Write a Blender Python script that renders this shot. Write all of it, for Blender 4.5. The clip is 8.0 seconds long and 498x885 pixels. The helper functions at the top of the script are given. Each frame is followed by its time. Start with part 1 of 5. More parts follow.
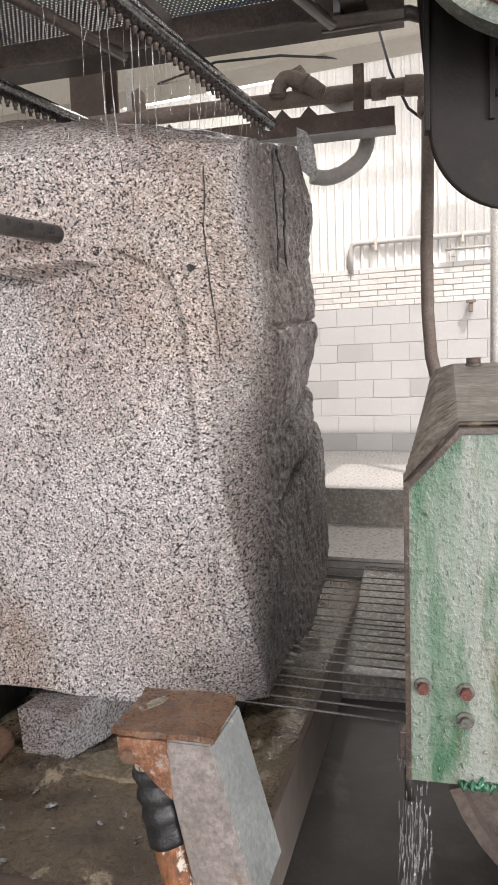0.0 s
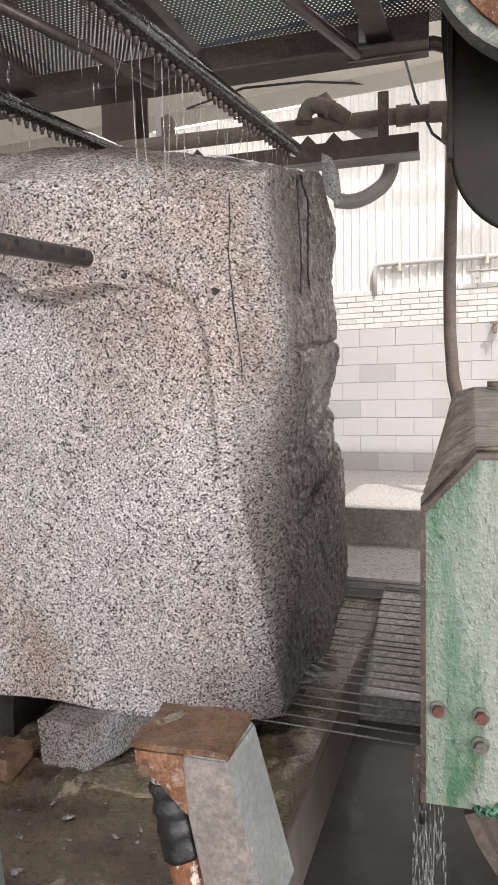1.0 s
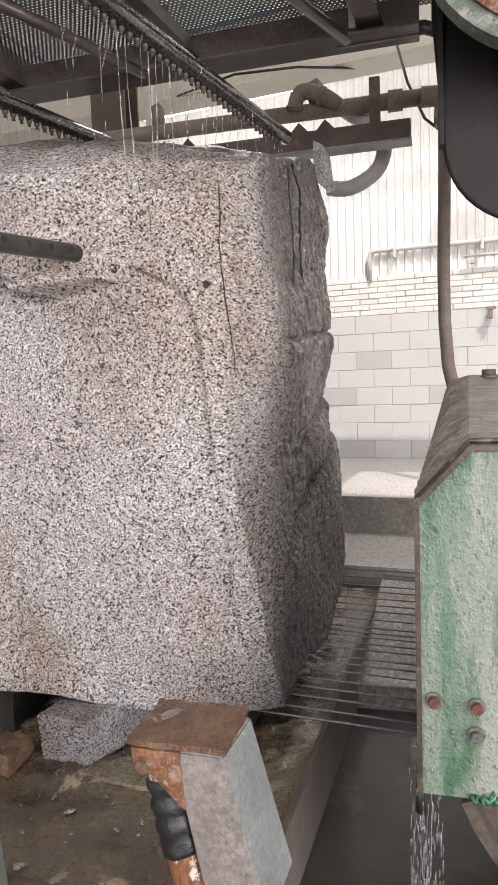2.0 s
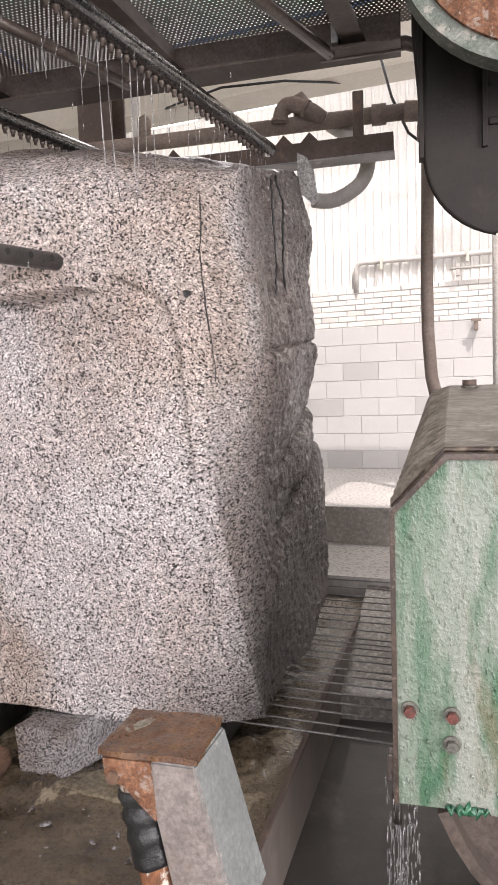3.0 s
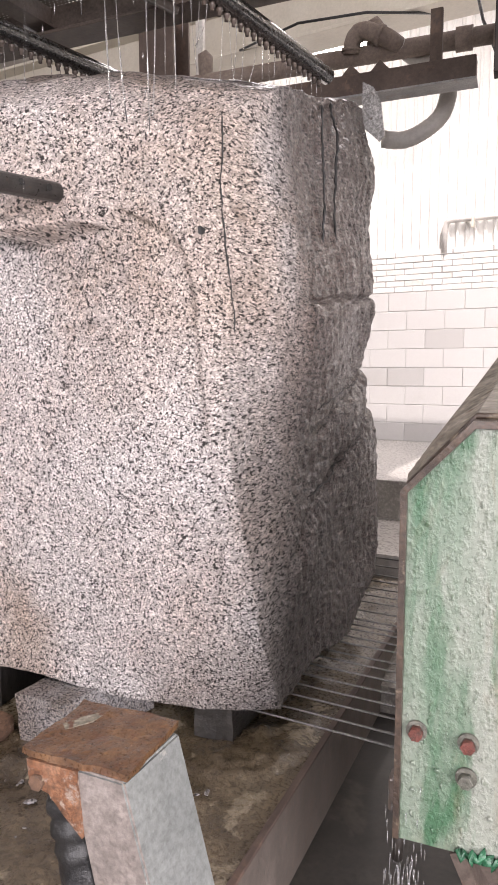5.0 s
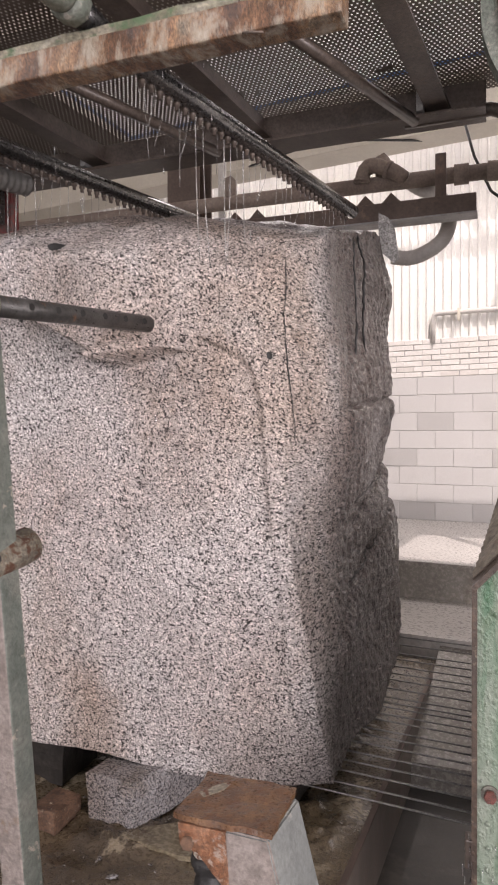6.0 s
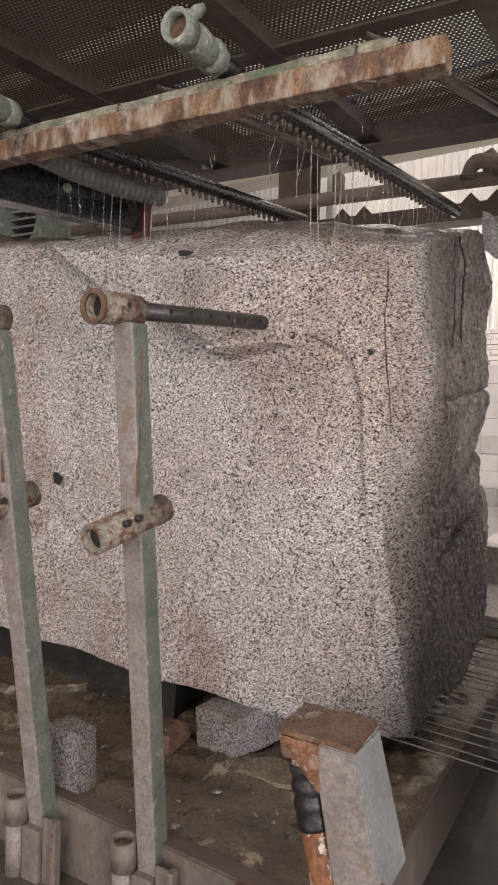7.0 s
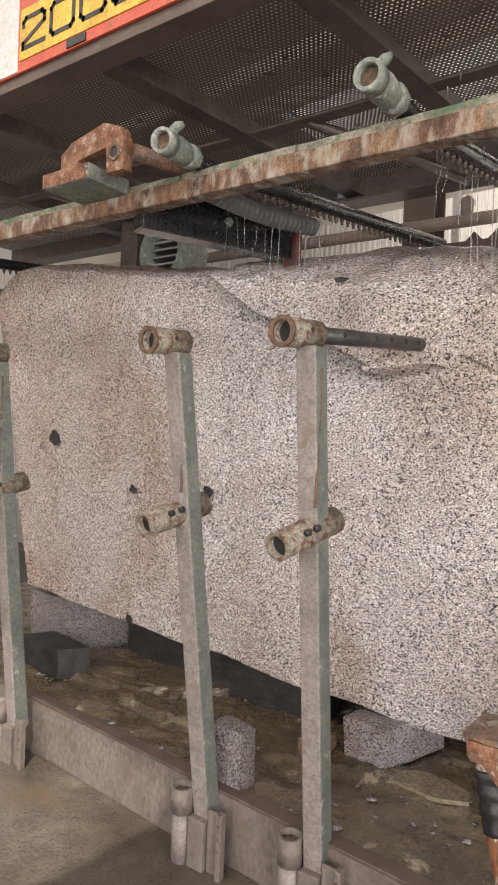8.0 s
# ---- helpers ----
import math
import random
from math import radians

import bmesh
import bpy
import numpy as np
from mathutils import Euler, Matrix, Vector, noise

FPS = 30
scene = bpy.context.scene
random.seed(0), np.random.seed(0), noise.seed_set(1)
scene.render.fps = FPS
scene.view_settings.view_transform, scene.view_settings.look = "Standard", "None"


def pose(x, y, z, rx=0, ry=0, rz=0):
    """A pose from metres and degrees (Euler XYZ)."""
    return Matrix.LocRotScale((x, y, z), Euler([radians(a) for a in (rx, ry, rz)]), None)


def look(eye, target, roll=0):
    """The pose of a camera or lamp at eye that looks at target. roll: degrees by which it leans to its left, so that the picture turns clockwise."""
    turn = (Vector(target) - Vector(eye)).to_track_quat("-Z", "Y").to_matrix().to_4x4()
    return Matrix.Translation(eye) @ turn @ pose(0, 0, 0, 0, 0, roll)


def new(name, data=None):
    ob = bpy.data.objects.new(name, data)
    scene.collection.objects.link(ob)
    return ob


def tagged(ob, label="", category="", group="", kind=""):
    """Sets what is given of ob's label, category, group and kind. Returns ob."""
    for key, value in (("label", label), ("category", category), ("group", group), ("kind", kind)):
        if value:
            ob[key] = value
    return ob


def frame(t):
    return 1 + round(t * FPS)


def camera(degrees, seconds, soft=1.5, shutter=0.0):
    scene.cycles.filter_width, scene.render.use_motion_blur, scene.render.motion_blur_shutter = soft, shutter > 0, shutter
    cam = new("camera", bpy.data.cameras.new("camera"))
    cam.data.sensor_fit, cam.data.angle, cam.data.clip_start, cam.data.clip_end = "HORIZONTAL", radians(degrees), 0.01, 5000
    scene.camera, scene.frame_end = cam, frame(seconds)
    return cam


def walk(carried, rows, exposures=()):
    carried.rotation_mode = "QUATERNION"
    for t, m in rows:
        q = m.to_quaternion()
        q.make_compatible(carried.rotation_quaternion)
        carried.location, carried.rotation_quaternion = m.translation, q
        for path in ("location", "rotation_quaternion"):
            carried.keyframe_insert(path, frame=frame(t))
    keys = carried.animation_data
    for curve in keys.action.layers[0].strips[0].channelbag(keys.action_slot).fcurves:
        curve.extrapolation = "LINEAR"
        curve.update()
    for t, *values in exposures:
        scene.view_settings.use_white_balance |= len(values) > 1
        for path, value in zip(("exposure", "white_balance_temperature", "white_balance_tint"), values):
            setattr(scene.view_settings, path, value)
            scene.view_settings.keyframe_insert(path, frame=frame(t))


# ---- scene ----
cam = camera(41.1, 8.0, 0.8, 0.12)
EXPOSURES = [(0.0, -0.04, 6600, 15), (2.5, 0.05, 6600, 16), (3.0, 0.15, 6650, 19), (3.5, 0.24, 6650, 24), (4.1, 0.46, 6650, 22), (5.5, 0.12, 6750, 21), (6.0, -0.17, 6850, 23), (6.5, -0.42, 7000, 25), (7.0, -0.43, 7000, 20), (7.5, -0.21, 7050, 18), (8.0, -0.06, 7050, 17)]
GATE_W, BACK_W, FRONT_W, SIDE_W = 570.0, 128.0, 170.0, 575.0
AXES = pose(0, 0, 0, 0, 0, -6.0)   # the hall stands six degrees askew to the machine
PATH = [
    (0, (0.788, 0.035, 1.458), (0.328, 1.972, 1.267), -1.9),
    (0.5, (0.786, 0.035, 1.473), (0.333, 1.979, 1.342), -1.6),
    (1, (0.801, 0.002, 1.471), (0.277, 1.928, 1.332), -1.1),
    (2.5, (0.822, 0.016, 1.494), (0.310, 1.941, 1.309), -2.3),
    (3, (0.845, 0.018, 1.481), (0.355, 1.952, 1.337), -1.8),
    (3.5, (0.868, 0.073, 1.374), (0.400, 1.999, 1.103), -2.8),
    (4, (0.923, 0.238, 1.359), (0.290, 2.130, 1.222), -0.5),
    (4.2, (0.965, 0.331, 1.371), (0.213, 2.171, 1.158), 0.4),
    (5.3, (0.976, 0.323, 1.447), (0.250, 2.172, 1.218), -0.7),
    (5.5, (0.947, 0.261, 1.457), (0.339, 2.157, 1.266), -0.6),
    (6, (0.821, -0.021, 1.543), (0.137, 1.858, 1.524), -0.1),
    (6.5, (0.846, -0.172, 1.562), (-0.008, 1.634, 1.652), 1.1),
    (7, (0.912, -0.302, 1.567), (-0.033, 1.458, 1.482), 1.8),
    (7.1, (0.908, -0.325, 1.567), (-0.084, 1.409, 1.470), 2.0),
    (7.5, (0.869, -0.402, 1.557), (-0.207, 1.283, 1.533), 2.7),
    (8, (0.753, -0.552, 1.545), (-0.417, 1.070, 1.513), 2.4),
]
walk(cam, [(t, look(eye, target, roll)) for t, eye, target, roll in PATH], EXPOSURES)

# ---- light ----
world = bpy.data.worlds.new("sky")
scene.world = world
world.use_nodes = True
wn = world.node_tree
sky = wn.nodes.new("ShaderNodeTexSky")
sky.sky_type, sky.sun_disc = "NISHITA", False
sky.sun_elevation, sky.sun_rotation = radians(57), radians(146)
wn.links.new(sky.outputs[0], wn.nodes["Background"].inputs[0])
wn.nodes["Background"].inputs[1].default_value = 0.12


def area(name, m, sx, sy, watts, color=(1, 1, 1)):
    la = bpy.data.lights.new(name, "AREA")
    la.shape, la.size, la.size_y, la.energy, la.color = "RECTANGLE", sx, sy, watts, color
    ob = new(name, la)
    ob.matrix_basis = m
    return ob


sun = bpy.data.lights.new("sun", "SUN")
sun.energy, sun.angle, sun.color = 4.0, radians(0.5), (1, 0.96, 0.9)
sun_ob = new("sun", sun)
sun_ob.matrix_basis = look((0.30, -0.45, 0.84), (0, 0, 0))
# daylight of the open gate behind the camera and of the back roof light
area("gate_daylight", AXES @ look((2.0, -7.7, 2.5), (0.3, 2.0, 1.2)), 8.0, 4.4, GATE_W)
# fill through an unseen side doorway, added to brighten the block's right corner
area("side_fill", AXES @ look((6.85, -1.9, 2.0), (0.0, 2.2, 1.4)), 4.6, 3.6, SIDE_W)
area("roof_daylight_back", AXES @ look((0.5, 6.2, 5.08), (0.5, 6.2, 0)), 9.0, 1.5, BACK_W)
# overhead fill under an unseen front roof slot, added for brightness
area("roof_fill_front", AXES @ look((-2.0, -2.0, 5.08), (-2.0, -2.0, 0)), 6.0, 1.5, FRONT_W)

# ---- materials ----
def material(name):
    m = bpy.data.materials.new(name)
    m.use_nodes = True
    return m, m.node_tree, m.node_tree.nodes["Principled BSDF"]


def ramp(nt, fac, stops):
    n = nt.nodes.new("ShaderNodeValToRGB")
    e = n.color_ramp.elements
    while len(e) < len(stops):
        e.new(0.5)
    for el, (p, c) in zip(e, stops):
        el.position = p
        el.color = (*c, 1) if isinstance(c, tuple) else (c, c, c, 1)
    nt.links.new(fac, n.inputs[0])
    return n.outputs[0]


def mix(nt, fac, a, b, mode="MIX"):
    n = nt.nodes.new("ShaderNodeMix")
    n.data_type, n.blend_type = "RGBA", mode
    for sock, v in ((n.inputs[0], fac), (n.inputs[6], a), (n.inputs[7], b)):
        if isinstance(v, (int, float)):
            sock.default_value = v
        elif isinstance(v, tuple):
            sock.default_value = (*v, 1)
        else:
            nt.links.new(v, sock)
    return n.outputs[2]


def maths(nt, op, a, b=0.0, clamp=False):
    n = nt.nodes.new("ShaderNodeMath")
    n.operation, n.use_clamp = op, clamp
    for sock, v in zip(n.inputs, (a, b)):
        if isinstance(v, (int, float)):
            sock.default_value = v
        else:
            nt.links.new(v, sock)
    return n.outputs[0]


def place(nt, scale=(1, 1, 1)):
    geo = nt.nodes.new("ShaderNodeNewGeometry")
    mp = nt.nodes.new("ShaderNodeMapping")
    mp.inputs["Scale"].default_value = scale
    nt.links.new(geo.outputs["Position"], mp.inputs[0])
    return mp.outputs[0]


def noise_tex(nt, vec, scale, detail=4.0, rough=0.55, distort=0.0):
    n = nt.nodes.new("ShaderNodeTexNoise")
    n.inputs["Scale"].default_value, n.inputs["Detail"].default_value = scale, detail
    n.inputs["Roughness"].default_value, n.inputs["Distortion"].default_value = rough, distort
    nt.links.new(vec, n.inputs["Vector"])
    return n.outputs[0]


def bump(nt, bsdf, height, strength, dist=0.01):
    n = nt.nodes.new("ShaderNodeBump")
    n.inputs["Strength"].default_value, n.inputs["Distance"].default_value = strength, dist
    nt.links.new(height, n.inputs["Height"])
    nt.links.new(n.outputs[0], bsdf.inputs["Normal"])


def rough_material(name, stops, scale=6.0, fine=60.0, rough=(0.5, 0.8), metal=0.0, relief=0.3, stretch=(1, 1, 1), second=None, amount=(0.5, 0.62), wet=0.0, mottle=0.12):
    """A worn surface: a ramp over coarse noise, fine grain in colour and relief, and patches of a second colour (rust, dirt)."""
    m, nt, b = material(name)
    p = place(nt, stretch)
    big = noise_tex(nt, p, scale, 6.0, 0.6)
    fin = noise_tex(nt, p, fine, 5.0, 0.65)
    col = ramp(nt, big, stops)
    col = mix(nt, 0.3 + mottle * 0.8, col, ramp(nt, fin, [(0.32, 0.30), (0.66, 1.25)]), "MULTIPLY")
    mid = noise_tex(nt, p, scale * 4.5, 6.0, 0.65)
    col = mix(nt, mottle, col, ramp(nt, mid, [(0.35, 0.45), (0.65, 1.3)]), "MULTIPLY")
    if second:
        pat = noise_tex(nt, p, scale * 1.7, 8.0, 0.68, 0.3)
        fac = ramp(nt, pat, [(amount[0], 0.0), (amount[1], 1.0)])
        sec = mix(nt, fin, second[0], second[1])
        col = mix(nt, fac, col, sec)
    nt.links.new(col, b.inputs["Base Color"])
    rr = ramp(nt, fin, [(0.3, rough[0]), (0.75, rough[1])])
    nt.links.new(rr, b.inputs["Roughness"])
    b.inputs["Metallic"].default_value = metal
    if wet:
        b.inputs["Coat Weight"].default_value, b.inputs["Coat Roughness"].default_value = wet, 0.08
    h = maths(nt, "ADD", maths(nt, "MULTIPLY", big, 0.6), maths(nt, "MULTIPLY", fin, 0.4))
    bump(nt, b, h, relief, 0.01)
    return m


def granite(name, base_a, base_b, wet_shaded_face):
    """Coarse speckled granite: pale feldspar, grey quartz, black mica; the wet end is shiny, its dark tone part water,
    part painted shade.
    """
    m, nt, b = material(name)
    p = place(nt, (1, 0.30 if wet_shaded_face else 1, 1))   # the bedding draws the crystals out towards the back
    q = place(nt)
    warp = noise_tex(nt, p, 55.0, 3.0)
    cells = nt.nodes.new("ShaderNodeTexVoronoi")
    cells.inputs["Scale"].default_value = 185.0
    nt.links.new(p, cells.inputs["Vector"])
    grain = noise_tex(nt, p, 185.0, 3.0, 0.62)
    spots = noise_tex(nt, p, 130.0, 3.5, 0.7, 0.4)
    cloud = noise_tex(nt, q, 1.7, 4.0)
    tint = mix(nt, ramp(nt, cloud, [(0.38, 0.0), (0.62, 1.0)]), base_a, base_b)
    val = ramp(nt, cells.outputs["Color"], [(0.0, 0.52), (0.5, 0.86), (1.0, 1.14)])
    col = mix(nt, 1.0, tint, val, "MULTIPLY")
    col = mix(nt, 0.7, col, ramp(nt, noise_tex(nt, p, 76.0, 3.0, 0.6), [(0.40, 0.50), (0.56, 1.12)]), "MULTIPLY")
    col = mix(nt, ramp(nt, grain, [(0.495, 0.0), (0.575, 1.0)]), col, (0.40, 0.37, 0.358))
    col = mix(nt, ramp(nt, spots, [(0.534, 0.0), (0.560, 1.0)]), col, (0.024, 0.021, 0.021))
    stain = noise_tex(nt, place(nt, (1.0, 1.0, 0.55)), 1.5, 6.0, 0.62, 0.3)
    col = mix(nt, ramp(nt, stain, [(0.44, 0.0), (0.66, 0.75)]), col, (0.70, 0.59, 0.50), "MULTIPLY")
    if wet_shaded_face:
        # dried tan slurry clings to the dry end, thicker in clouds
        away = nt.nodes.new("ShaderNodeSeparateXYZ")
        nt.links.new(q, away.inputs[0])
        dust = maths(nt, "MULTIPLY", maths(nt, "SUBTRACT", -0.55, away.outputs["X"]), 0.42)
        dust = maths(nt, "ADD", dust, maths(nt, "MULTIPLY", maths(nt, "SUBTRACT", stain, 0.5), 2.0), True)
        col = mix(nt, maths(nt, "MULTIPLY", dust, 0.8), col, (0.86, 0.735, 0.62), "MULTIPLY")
    rust = noise_tex(nt, p, 4.0, 5.0, 0.65)
    col = mix(nt, maths(nt, "MULTIPLY", ramp(nt, rust, [(0.60, 0.0), (0.72, 1.0)]), 0.5), col, (0.50, 0.36, 0.22), "MULTIPLY")
    rgh = ramp(nt, warp, [(0.3, 0.55), (0.7, 0.8)])
    if wet_shaded_face:
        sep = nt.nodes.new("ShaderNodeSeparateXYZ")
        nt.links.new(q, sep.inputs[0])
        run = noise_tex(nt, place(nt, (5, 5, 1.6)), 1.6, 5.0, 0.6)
        # the sawn end darkens from the edge where y - 2 grows, furthest forward at the top and at the foot: water plus
        # painted shade
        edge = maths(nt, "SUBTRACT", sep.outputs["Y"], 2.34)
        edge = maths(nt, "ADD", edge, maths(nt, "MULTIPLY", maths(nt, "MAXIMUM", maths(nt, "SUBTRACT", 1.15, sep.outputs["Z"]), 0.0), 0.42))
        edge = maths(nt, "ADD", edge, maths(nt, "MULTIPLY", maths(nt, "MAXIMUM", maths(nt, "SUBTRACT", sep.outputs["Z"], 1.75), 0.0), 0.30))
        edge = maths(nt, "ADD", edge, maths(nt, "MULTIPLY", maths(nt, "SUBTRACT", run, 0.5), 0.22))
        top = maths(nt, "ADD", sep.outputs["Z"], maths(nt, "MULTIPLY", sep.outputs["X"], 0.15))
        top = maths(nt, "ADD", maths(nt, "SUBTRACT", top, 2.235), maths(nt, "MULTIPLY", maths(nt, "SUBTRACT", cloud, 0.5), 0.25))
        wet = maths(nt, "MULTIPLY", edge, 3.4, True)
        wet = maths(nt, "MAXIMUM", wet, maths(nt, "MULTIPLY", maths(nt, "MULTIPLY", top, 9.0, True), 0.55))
        # one dark tone holds both the water and the turned end's shade
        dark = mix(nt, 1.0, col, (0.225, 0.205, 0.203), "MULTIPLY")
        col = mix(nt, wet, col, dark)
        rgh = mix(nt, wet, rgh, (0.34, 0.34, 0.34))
        # the water film breaks into glints on the crystals
        glint = noise_tex(nt, place(nt, (130, 34, 100)), 1.0, 2.0, 0.6)
        nt.links.new(maths(nt, "MULTIPLY", wet, ramp(nt, glint, [(0.50, 0.0), (0.57, 1.0)])), b.inputs["Coat Weight"])
        b.inputs["Coat Roughness"].default_value = 0.10
        streak = noise_tex(nt, place(nt, (95, 30, 60)), 1.0, 3.0, 0.65)
        h = mix(nt, wet, maths(nt, "MULTIPLY", grain, 0.35), maths(nt, "ADD", maths(nt, "MULTIPLY", streak, 0.75), maths(nt, "MULTIPLY", grain, 0.35)))
        bump(nt, b, h, 1.0, 0.020)
    else:
        bump(nt, b, grain, 0.5, 0.006)
    nt.links.new(col, b.inputs["Base Color"])
    nt.links.new(rgh, b.inputs["Roughness"])
    return m


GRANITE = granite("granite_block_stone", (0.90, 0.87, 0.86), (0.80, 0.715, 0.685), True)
GRANITE_CHIP = granite("granite_offcut_stone", (0.34, 0.335, 0.345), (0.23, 0.225, 0.235), False)
def green_paint():
    """Thick pale green paint under runs of slurry: grey-white streaks, darker green runs, brown spots, lumpy and wet."""
    m, nt, b = material("pale_green_lumpy_paint")
    p, run = place(nt), place(nt, (1, 1, 0.22))
    a = noise_tex(nt, run, 9.0, 6.0, 0.6, 0.4)
    c = noise_tex(nt, run, 5.0, 5.0, 0.6)
    f = noise_tex(nt, p, 95.0, 4.0, 0.7)
    l = noise_tex(nt, place(nt, (1, 1, 0.7)), 80.0, 3.0, 0.6)
    col = ramp(nt, c, [(0.36, (0.10, 0.19, 0.122)), (0.47, (0.185, 0.245, 0.187)), (0.60, (0.30, 0.325, 0.28))])
    col = mix(nt, ramp(nt, a, [(0.51, 0.0), (0.63, 0.9)]), col, (0.040, 0.130, 0.062))
    col = mix(nt, ramp(nt, noise_tex(nt, run, 7.0, 6.0, 0.65, 0.5), [(0.54, 0.0), (0.68, 0.75)]), col, (0.21, 0.16, 0.10))
    col = mix(nt, ramp(nt, l, [(0.60, 0.0), (0.70, 0.55)]), col, (0.10, 0.14, 0.09))
    col = mix(nt, 0.5, col, ramp(nt, f, [(0.3, 0.45), (0.65, 1.0)]), "MULTIPLY")
    nt.links.new(col, b.inputs["Base Color"])
    nt.links.new(ramp(nt, f, [(0.3, 0.2), (0.7, 0.5)]), b.inputs["Roughness"])
    b.inputs["Coat Weight"].default_value, b.inputs["Coat Roughness"].default_value = 0.3, 0.1
    bump(nt, b, maths(nt, "ADD", ramp(nt, l, [(0.45, 0.0), (0.75, 1.0)]), maths(nt, "MULTIPLY", f, 0.5)), 0.45, 0.006)
    return m


RUST_A, RUST_B = (0.12, 0.048, 0.024), (0.30, 0.13, 0.06)
GREY_PAINT = rough_material("grey_green_worn_paint", [(0.3, (0.115, 0.138, 0.120)), (0.5, (0.165, 0.185, 0.162)), (0.7, (0.21, 0.218, 0.19))], 9, 90, (0.35, 0.7), 0.0, 0.7, second=((0.40, 0.39, 0.35), (0.25, 0.20, 0.15)), amount=(0.615, 0.635), mottle=0.3)
PALE_STEEL = rough_material("dull_galvanised_plate", [(0.3, (0.27, 0.275, 0.28)), (0.7, (0.42, 0.41, 0.40))], 8, 90, (0.35, 0.6), 0.25, 0.4, second=((0.36, 0.31, 0.27), (0.24, 0.17, 0.13)), amount=(0.56, 0.72))
RUST = rough_material("flaking_rust", [(0.3, (0.085, 0.05, 0.034)), (0.7, (0.22, 0.125, 0.078))], 14, 110, (0.6, 0.9), 0.0, 0.8, second=((0.50, 0.42, 0.30), (0.62, 0.55, 0.44)), amount=(0.60, 0.70), wet=0.15, mottle=0.55)
ORANGE_RUST = rough_material("flaking_orange_rust", [(0.3, (0.10, 0.045, 0.025)), (0.5, (0.24, 0.105, 0.052)), (0.7, (0.36, 0.20, 0.125))], 18, 110, (0.6, 0.9), 0.0, 1.0, second=((0.36, 0.29, 0.24), (0.28, 0.21, 0.17)), amount=(0.55, 0.63), mottle=0.6)
FLAKED = rough_material("white_paint_flaking_off_rust", [(0.3, (0.13, 0.05, 0.025)), (0.7, (0.36, 0.15, 0.065))], 16, 100, (0.6, 0.9), 0.0, 1.0, (1, 1, 0.5), second=((0.40, 0.36, 0.29), (0.62, 0.58, 0.51)), amount=(0.53, 0.57), mottle=0.5)
RAIL = rough_material("streaked_rail_rust", [(0.32, (0.085, 0.042, 0.026)), (0.5, (0.20, 0.105, 0.058)), (0.62, (0.30, 0.18, 0.10)), (0.72, (0.33, 0.28, 0.21))], 6, 130, (0.5, 0.85), 0.0, 1.0, (1.6, 1.0, 0.7), second=((0.42, 0.37, 0.30), (0.27, 0.235, 0.18)), amount=(0.49, 0.63), wet=0.15, mottle=0.9)
MOSS = rough_material("mossy_scale", [(0.32, (0.11, 0.125, 0.075)), (0.5, (0.25, 0.235, 0.17)), (0.68, (0.42, 0.39, 0.31))], 8, 100, (0.5, 0.85), 0.0, 1.2, (0.7, 1, 1), second=((0.05, 0.10, 0.05), (0.11, 0.16, 0.085)), amount=(0.53, 0.62), wet=0.2, mottle=0.6)
RIM_RUST = rough_material("dark_slurry_rust", [(0.3, (0.035, 0.023, 0.017)), (0.7, (0.09, 0.060, 0.042))], 12, 90, (0.3, 0.6), 0.0, 0.8, second=((0.22, 0.19, 0.14), (0.12, 0.08, 0.055)), amount=(0.58, 0.66), wet=0.3, mottle=0.5)
BROWN_CAP = rough_material("wet_brown_rust_plate", [(0.3, (0.06, 0.028, 0.014)), (0.5, (0.145, 0.072, 0.035)), (0.7, (0.24, 0.13, 0.062))], 13, 130, (0.2, 0.5), 0.0, 0.6, second=((0.07, 0.028, 0.014), (0.15, 0.06, 0.028)), amount=(0.55, 0.64), wet=0.45, mottle=0.5)
DARK_STEEL = rough_material("dark_wet_steel", [(0.3, (0.085, 0.066, 0.056)), (0.7, (0.155, 0.122, 0.103))], 6, 70, (0.3, 0.55), 0.15, 0.3, second=((0.14, 0.088, 0.06), (0.19, 0.13, 0.095)), amount=(0.60, 0.75), wet=0.2, mottle=0.3)
GUARD = rough_material("dark_wet_guard_plate", [(0.3, (0.010, 0.0075, 0.006)), (0.7, (0.024, 0.018, 0.014))], 4, 60, (0.5, 0.8), 0.0, 0.4, second=((0.03, 0.019, 0.013), (0.045, 0.028, 0.019)), amount=(0.58, 0.74), mottle=0.35)
BLACK_PIPE = rough_material("wet_black_pipe", [(0.3, (0.008, 0.008, 0.009)), (0.7, (0.020, 0.020, 0.020))], 12, 90, (0.2, 0.4), 0.1, 0.12, wet=0.9)
BROWN_STEEL = rough_material("brown_primed_steel", [(0.3, (0.09, 0.065, 0.055)), (0.7, (0.15, 0.11, 0.09))], 5, 60, (0.5, 0.75), 0.1, 0.25, second=((0.22, 0.15, 0.11), (0.16, 0.10, 0.08)), amount=(0.58, 0.7))
GREEN_PAINT = green_paint()
GREEN_DARK = rough_material("dark_green_dribbled_paint", [(0.3, (0.01, 0.07, 0.035)), (0.7, (0.04, 0.20, 0.10))], 30, 90, (0.15, 0.4), 0.0, 0.6, wet=0.5)
LID = rough_material("slurry_coated_sheet", [(0.3, (0.16, 0.14, 0.11)), (0.7, (0.38, 0.345, 0.29))], 9, 70, (0.4, 0.7), 0.0, 0.8, (0.8, 1.3, 1), second=((0.085, 0.060, 0.042), (0.15, 0.108, 0.075)), amount=(0.58, 0.68), wet=0.12, mottle=0.6)
